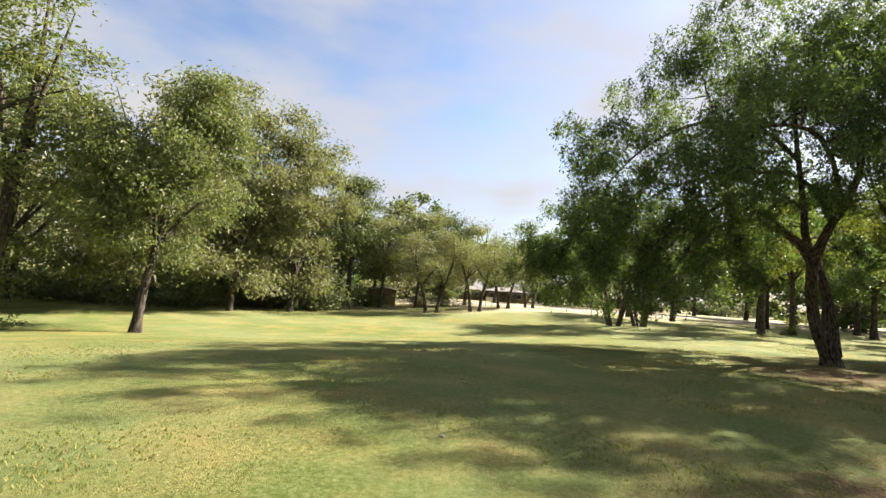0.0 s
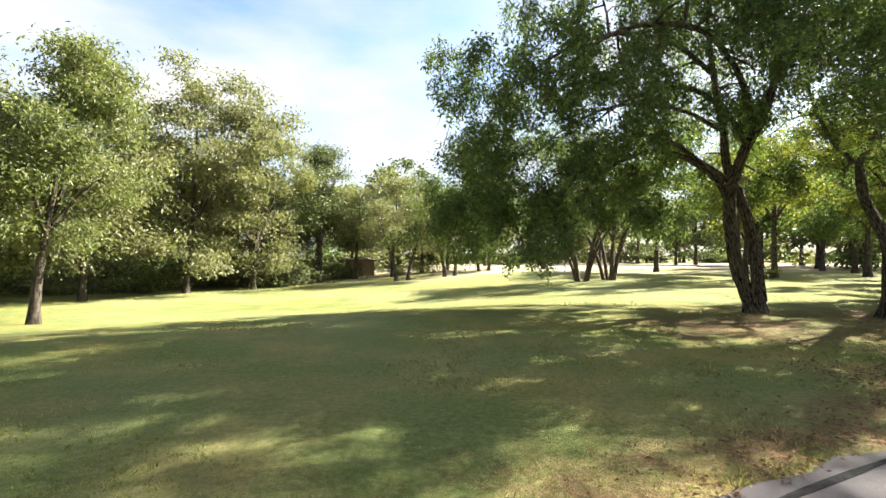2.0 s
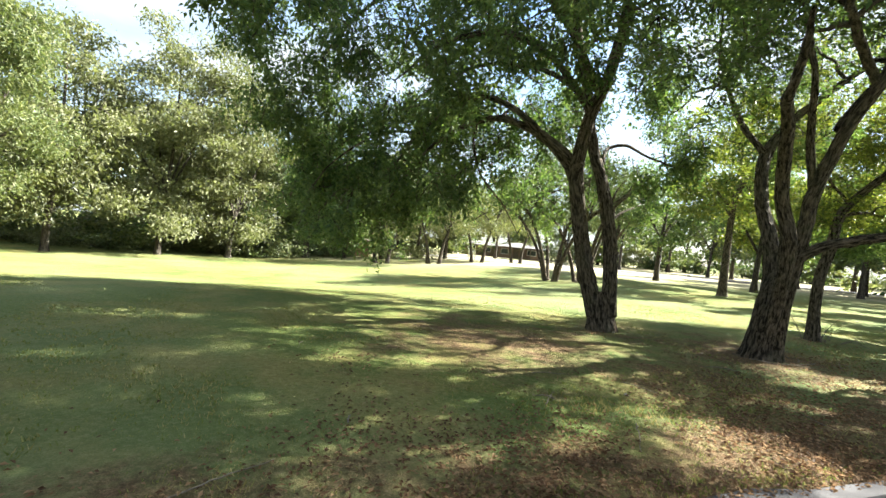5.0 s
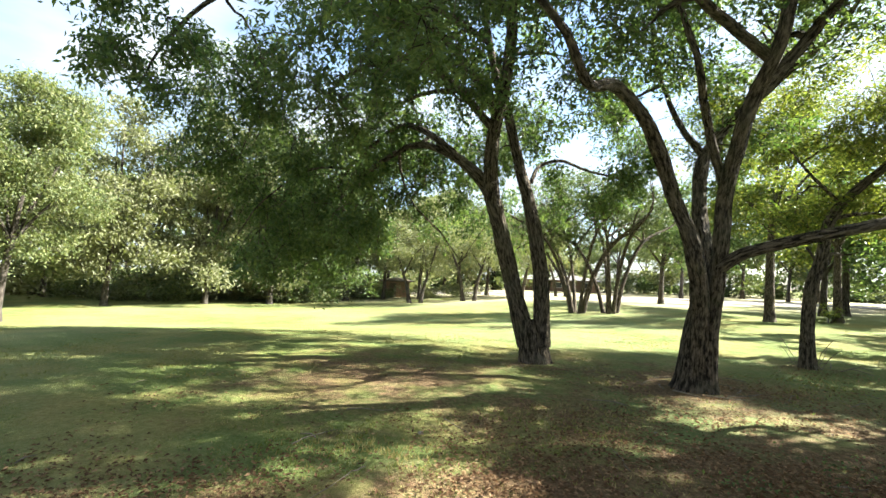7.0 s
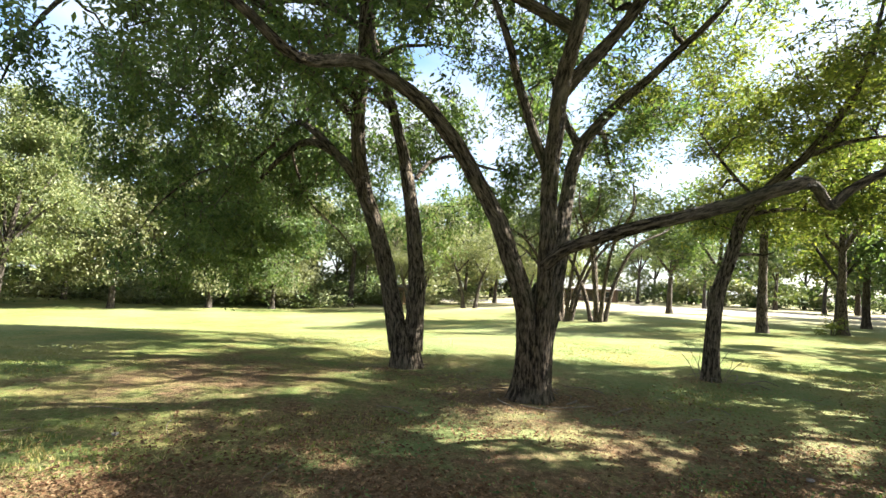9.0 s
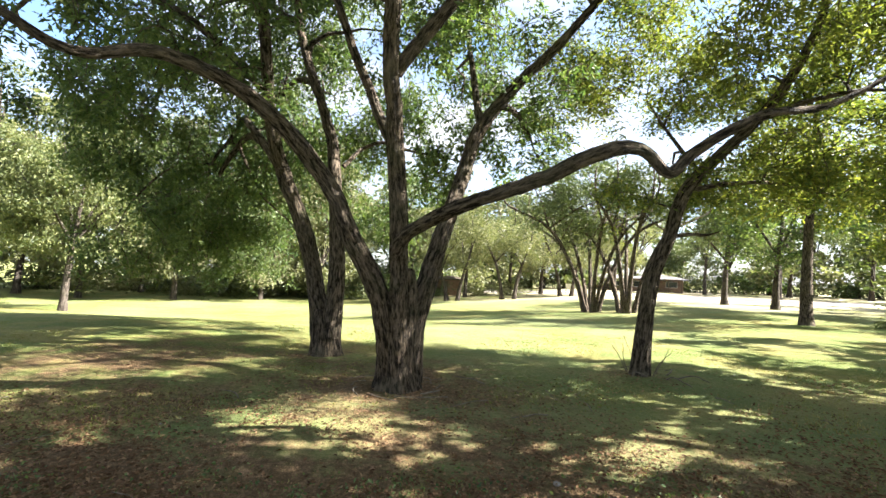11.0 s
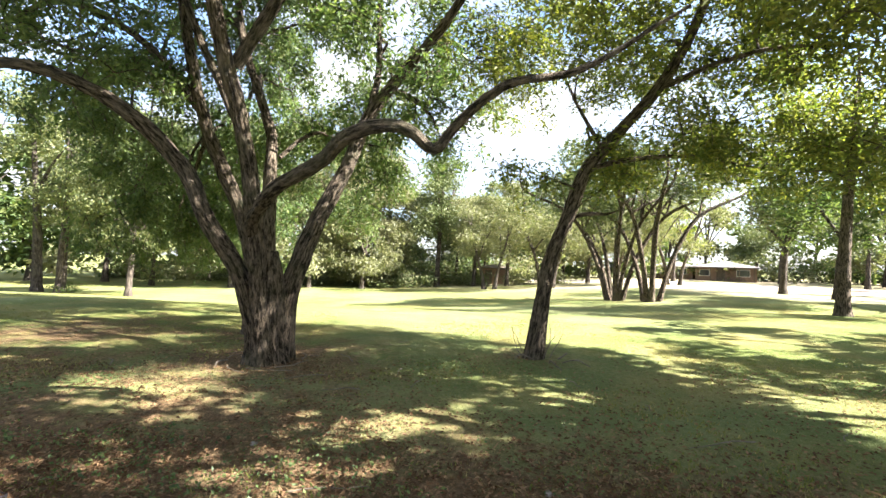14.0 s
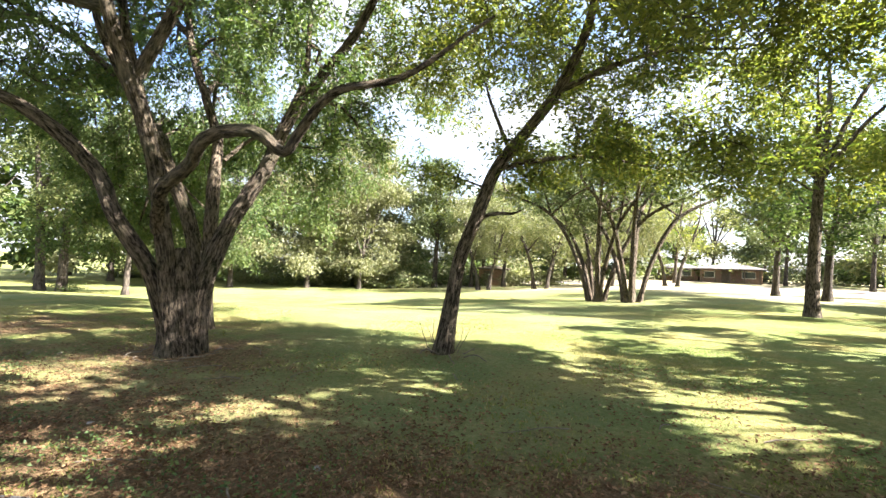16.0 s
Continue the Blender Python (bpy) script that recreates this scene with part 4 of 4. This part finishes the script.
def house(x, y, turn, w, d, eave, rise, wall, label, porch=False, openings=(), roof=SHINGLE, roof_label="pale grey shingle roof"):
    h = tagged(new("house"), label, "house")
    h.matrix_world = pose(x, y, float(land(np.float64(x), np.float64(y))) - 0.05, 0, 0, turn)
    part("wall", box(-w / 2, -d / 2, 0, w / 2, d / 2, eave), wall, h)
    part("roof", hip_roof(w, d + (2.2 if porch else 0), eave, rise), roof, h, roof_label)
    for kind, cx, wide, z0, z1 in openings:
        if kind == "window":
            win = part("window", box(cx - wide / 2 - 0.08, -d / 2 - 0.06, z0 - 0.08, cx + wide / 2 + 0.08, -d / 2 - 0.002, z1 + 0.08), PAINT, h, "pale window frame")
            part("pane", box(cx - wide / 2, -d / 2 - 0.075, z0, cx + wide / 2, -d / 2 - 0.062, z1), GLASS, win)
        else:
            part("door", box(cx - wide / 2, -d / 2 - 0.05, z0, cx + wide / 2, -d / 2 - 0.002, z1, 0.01), WOOD_DEAD, h)
    if porch:
        for k in range(5):
            px = -w / 2 + 0.3 + k * (w - 0.6) / 4
            part("post", box(px - 0.07, -d / 2 - 1.4, 0, px + 0.07, -d / 2 - 1.26, eave, 0.01), WOOD_DEAD, h)
    return h


house(8.8, 91, 8, 7.6, 5.4, 1.95, 1.0, SIDING, "low brown house with a pale shingle roof and a dark doorway", True,
             (("window", -2.6, 1.2, 0.8, 1.6), ("door", -0.6, 0.95, 0.05, 1.85), ("window", 2.2, 1.5, 0.8, 1.65)))
house(1.8, 90.6, 8, 5.6, 4.4, 1.9, 0.9, SIDING, "low wing of a brown house under a flat pale roof", False, (("window", -1.5, 1.2, 0.9, 1.7), ("window", 1.3, 1.2, 0.9, 1.7)))
house(-9.4, 57.0, 30, 2.9, 2.4, 1.9, 0.5, BRICK, "small tan-brick outbuilding among the trees", False, (("door", -0.5, 0.8, 0.05, 1.75),), WOOD_DEAD, "dull brown boarded roof")

# ---------------------------------------------------------------- small things


def picnic_table(x, y, turn):
    t = tagged(new("picnic_table"), "weathered pale wooden picnic table with two benches on the grass", "picnic table")
    t.matrix_world = pose(x, y, float(land(np.float64(x), np.float64(y))), 0, 0, turn)
    for k in range(5):
        part("plank", box(-0.9, -0.37 + k * 0.15, 0.72, 0.9, -0.24 + k * 0.15, 0.76, 0.005), PAINT, t)
    for s in (-1, 1):
        part("bench", box(-0.9, s * 0.72 - 0.14, 0.41, 0.9, s * 0.72 + 0.14, 0.45, 0.006), PAINT, t)
        part("crosspiece", box(s * 0.6 - 0.03, -0.8, 0.34, s * 0.6 + 0.03, 0.8, 0.41, 0.004), WOOD_DEAD, t)
        for q in (-1, 1):
            bm = box(-0.03, -0.04, 0, 0.03, 0.04, 0.8, 0.004)
            bmesh.ops.transform(bm, matrix=pose(s * 0.66, q * 0.5, 0.0, q * 24, 0, 0), verts=bm.verts)
            part("leg", bm, WOOD_DEAD, t)
    return t


picnic_table(47.0, 50.0, 20)


def white_box_board(x, y, turn):
    # a thin board on posts stands in for a white box on legs
    t = tagged(new("white_box_board"), "small pale board on two posts standing in for a white box on legs", "sign")
    t.matrix_world = pose(x, y, float(land(np.float64(x), np.float64(y))), 0, 0, turn)
    part("board", box(-0.45, -0.02, 0.6, 0.45, 0.02, 1.15, 0.006), PAINT, t)
    for s in (-1, 1):
        part("post", box(s * 0.4 - 0.04, 0.022, -0.2, s * 0.4 + 0.04, 0.1, 1.2, 0.006), WOOD_DEAD, t)


white_box_board(4.2, 60.5, 10)


def stick(points, r, seed, label="dry grey stick lying on the grass"):
    rng = np.random.default_rng(seed)
    p = [(x, y, float(land(np.float64(x), np.float64(y))) + 0.02 + h, r * (1 - 0.7 * i / len(points))) for i, (x, y, h) in enumerate(points)]
    line = curve(p, 0.06)
    line[:, :2] += rng.normal(size=(len(line), 2)) * 0.006
    g = Geo()
    tube(g, line, 6)
    base = tuple(p[0][:3])
    m = g.mesh("stick", base)
    m.materials.append(WOOD_DEAD)
    ob = tagged(new("stick", m), label, "stick", "sticks on the ground")
    ob.location = base


rng = np.random.default_rng(31)
for k in range(26):
    a, n = rng.uniform(11, 29), rng.uniform(2.1, 6.5)
    x, y = a * PATH_WAY + n * PATH_SIDE
    w, L = rng.uniform(0, 6.28), rng.uniform(0.25, 0.9)
    stick([(x + math.cos(w) * L * t, y + math.sin(w + 0.3 * t) * L * t, 0.015 * math.sin(5 * t)) for t in (0, 0.35, 0.7, 1)], rng.uniform(0.004, 0.009), 500 + k)
for k in range(7):          # dead sprouts round the leaning tree's foot
    w = k * 0.9 + 0.4
    x, y = 18.42 + 0.24 * math.cos(w), 18.6 + 0.24 * math.sin(w)
    stick([(x, y, 0), (x + 0.12 * math.cos(w), y + 0.12 * math.sin(w), 0.25), (x + 0.3 * math.cos(w + 0.5), y + 0.3 * math.sin(w), 0.45 + 0.1 * (k % 3))], 0.008, 540 + k, "thin dead sprout at a tree's foot")
for k in range(5):
    w = k * 1.3
    x, y = 18.75 + 0.25 * math.cos(w), 18.45 + 0.2 * math.sin(w)
    stick([(x, y, 0.02), (x + 0.25 * math.cos(w), y + 0.2 * math.sin(w), 0.1), (x + 0.5 * math.cos(w + 0.4), y + 0.4 * math.sin(w), 0.03)], 0.013, 560 + k, "dead branch piece at a tree's foot")


for k in range(9):
    w = k * 0.72 + 0.3
    x, y = 15.72 + 0.55 * math.cos(w), 15.12 + 0.55 * math.sin(w)
    L = 0.35 + 0.12 * (k % 4)
    stick([(x, y, 0), (x + L * 0.5 * math.cos(w + 1.3), y + L * 0.5 * math.sin(w + 1.3), 0.02), (x + L * math.cos(w + 1.6), y + L * math.sin(w + 1.6), 0.0)], 0.008 + 0.002 * (k % 3), 580 + k, "pale dead stick lying round an old tree's foot")


def stone(x, y, r, seed):
    rng = np.random.default_rng(seed)
    bm = bmesh.new()
    bmesh.ops.create_icosphere(bm, subdivisions=2, radius=r)
    for v in bm.verts:
        v.co *= 1 + 0.5 * noise.noise(v.co / r * 0.9 + Vector((seed, 0, 0)))
        v.co.z *= 0.55
    m = bpy.data.meshes.new("stone")
    bm.to_mesh(m)
    bm.free()
    m.materials.append(STONE)
    ob = tagged(new("stone", m), "small pale stone lying in the grass", "stone", "stones in the grass")
    ob.location = (x, y, float(land(np.float64(x), np.float64(y))) + r * 0.2)


for k in range(6):
    a, n = rng.uniform(2, 28), rng.uniform(2.1, 5.0)
    x, y = a * PATH_WAY + n * PATH_SIDE
    stone(x, y, rng.uniform(0.015, 0.035), 600 + k)

# ---------------------------------------------------------------- grass and dead leaves


def patchiness(x, y, s, o):
    return np.array([noise.noise(Vector((a * s, b * s, o))) for a, b in zip(x, y)])


def grass():
    rng = np.random.default_rng(90)
    n = 60000
    a = rng.uniform(-4, 33, n)
    c = 1.9 + 13 * rng.uniform(0, 1, n) ** 1.9
    x, y = a * PATH_WAY[0] + c * PATH_SIDE[0], a * PATH_WAY[1] + c * PATH_SIDE[1]
    worn = np.exp(-((c - 2.25) / 0.8) ** 2) * 0.55
    for cx, cy, r in ((15.65, 15.15, 1.6), (12.9, 16.4, 1.3), (18.4, 18.6, 0.7), (18.0, 13.4, 2.2), (10.8, 13.6, 2.4)):
        worn = np.maximum(worn, 0.85 * np.exp(-((x - cx) ** 2 + (y - cy) ** 2) / r ** 2))
    p = patchiness(x, y, 0.9, 3.0) + 0.5 * patchiness(x, y, 3.5, 8.0)
    keep = rng.uniform(0, 1, n) > worn * (1.0 - 0.5 * p) + 0.25 - 0.5 * p
    x, y, c, p = (np.repeat(q[keep], 4) for q in (x, y, c, p))
    n = len(x)
    x, y = x + rng.normal(size=n) * 0.018, y + rng.normal(size=n) * 0.018
    z = land(x, y) - 0.012
    h = rng.uniform(0.014, 0.042, n) * (1 - 0.5 * smoothstep(3, 10, c)) * (1 + 0.6 * np.clip(p, -0.5, 1))
    w = rng.uniform(0.0035, 0.007, n) * (1 + c * 0.05)
    d = rng.uniform(0, 6.28, n)
    lean = rng.uniform(0.2, 1.0, n) * h
    q = rng.uniform(0, 6.28, n)
    base = np.stack([x, y, z], 1)
    side = np.stack([np.cos(d) * w, np.sin(d) * w, np.zeros(n)], 1)
    tip = base + np.stack([np.cos(q) * lean, np.sin(q) * lean, h], 1)
    v = np.stack([base - side, base + side, tip + side * 0.2, tip - side * 0.2], 1)
    dry = (p + rng.normal(size=n) * 0.3) > 0.3
    for mask, mat, name, label in ((~dry, BLADE, "grass", "short green grass blades on the meadow"), (dry, STRAW, "dry_grass", "tufts of straw-coloured grass on the meadow")):
        g = Geo()
        g.add(v[mask], np.arange(4 * mask.sum()).reshape(-1, 4))
        m = g.mesh(name, smooth=False)
        m.materials.append(mat)
        tagged(new(name, m), label, "grass", kind="stuff")


grass()


def litter():
    rng = np.random.default_rng(91)
    n = 46000
    a = np.concatenate([rng.uniform(-4, 34, n // 3), rng.uniform(12.5, 34, n - n // 3), rng.uniform(12, 32, 18000)])
    c = np.concatenate([1.74 + np.abs(rng.normal(size=n)) * (0.7 + 0.9 * smoothstep(13, 20, a[:n])), rng.uniform(1.7, 8, 18000)])
    keep = patchiness(a, c, 0.8, 1.0) + 0.35 * rng.normal(size=len(a)) + 0.35 * smoothstep(13, 19, a) - 0.12 * np.maximum(0, c - 3) - 0.4 * (1 - smoothstep(6, 12, a)) > 0.08
    a, c = a[keep], c[keep]
    x, y = a * PATH_WAY[0] + c * PATH_SIDE[0], a * PATH_WAY[1] + c * PATH_SIDE[1]
    n = len(x)
    base = np.stack([x, y, land(x, y) + rng.uniform(0.012, 0.03, n)], 1)
    ax = rng.normal(size=(n, 3)) * np.array([1, 1, 0.22])
    ax /= np.linalg.norm(ax, axis=1, keepdims=True)
    si = np.cross(ax, np.array([0, 0, 1.0]) + rng.normal(size=(n, 3)) * 0.35)
    si /= np.linalg.norm(si, axis=1, keepdims=True)
    L = rng.uniform(0.026, 0.06, (n, 1))
    up = np.cross(si, ax) * L * 0.2
    v = np.stack([base, base + ax * L * 0.5 + si * L * 0.25 + up, base + ax * L, base + ax * L * 0.5 - si * L * 0.25 + up], 1)
    g = Geo()
    g.add(v, np.arange(4 * n).reshape(-1, 4))
    m = g.mesh("leaf_litter", smooth=False)
    m.materials.append(LITTER)
    tagged(new("leaf_litter", m), "brown dead leaves scattered along the path's edge", "dead leaves", kind="stuff")


litter()


def ground_cover():
    """Low broad-leaved weeds in the shade by the path's edge."""
    rng = np.random.default_rng(92)
    n = 560
    a, c = rng.uniform(18.5, 27, n), 2.0 + np.abs(rng.normal(size=n)) * 0.75
    keep = patchiness(a, c, 0.7, 6.0) + 0.3 * rng.normal(size=n) > 0.1
    x, y = a * PATH_WAY[0] + c * PATH_SIDE[0], a * PATH_WAY[1] + c * PATH_SIDE[1]
    sprigs = np.stack([x, y, land(x, y) + 0.04], 1)[keep]
    g = Geo()
    leaves(g, sprigs, 12, 0.034, 0.02, 0.08, -0.2, rng)
    m = g.mesh("ground_cover", smooth=False)
    m.materials.append(LEAF_DARK)
    tagged(new("ground_cover", m), "low green broad-leaved weeds among dead leaves", "weeds", kind="stuff")


ground_cover()
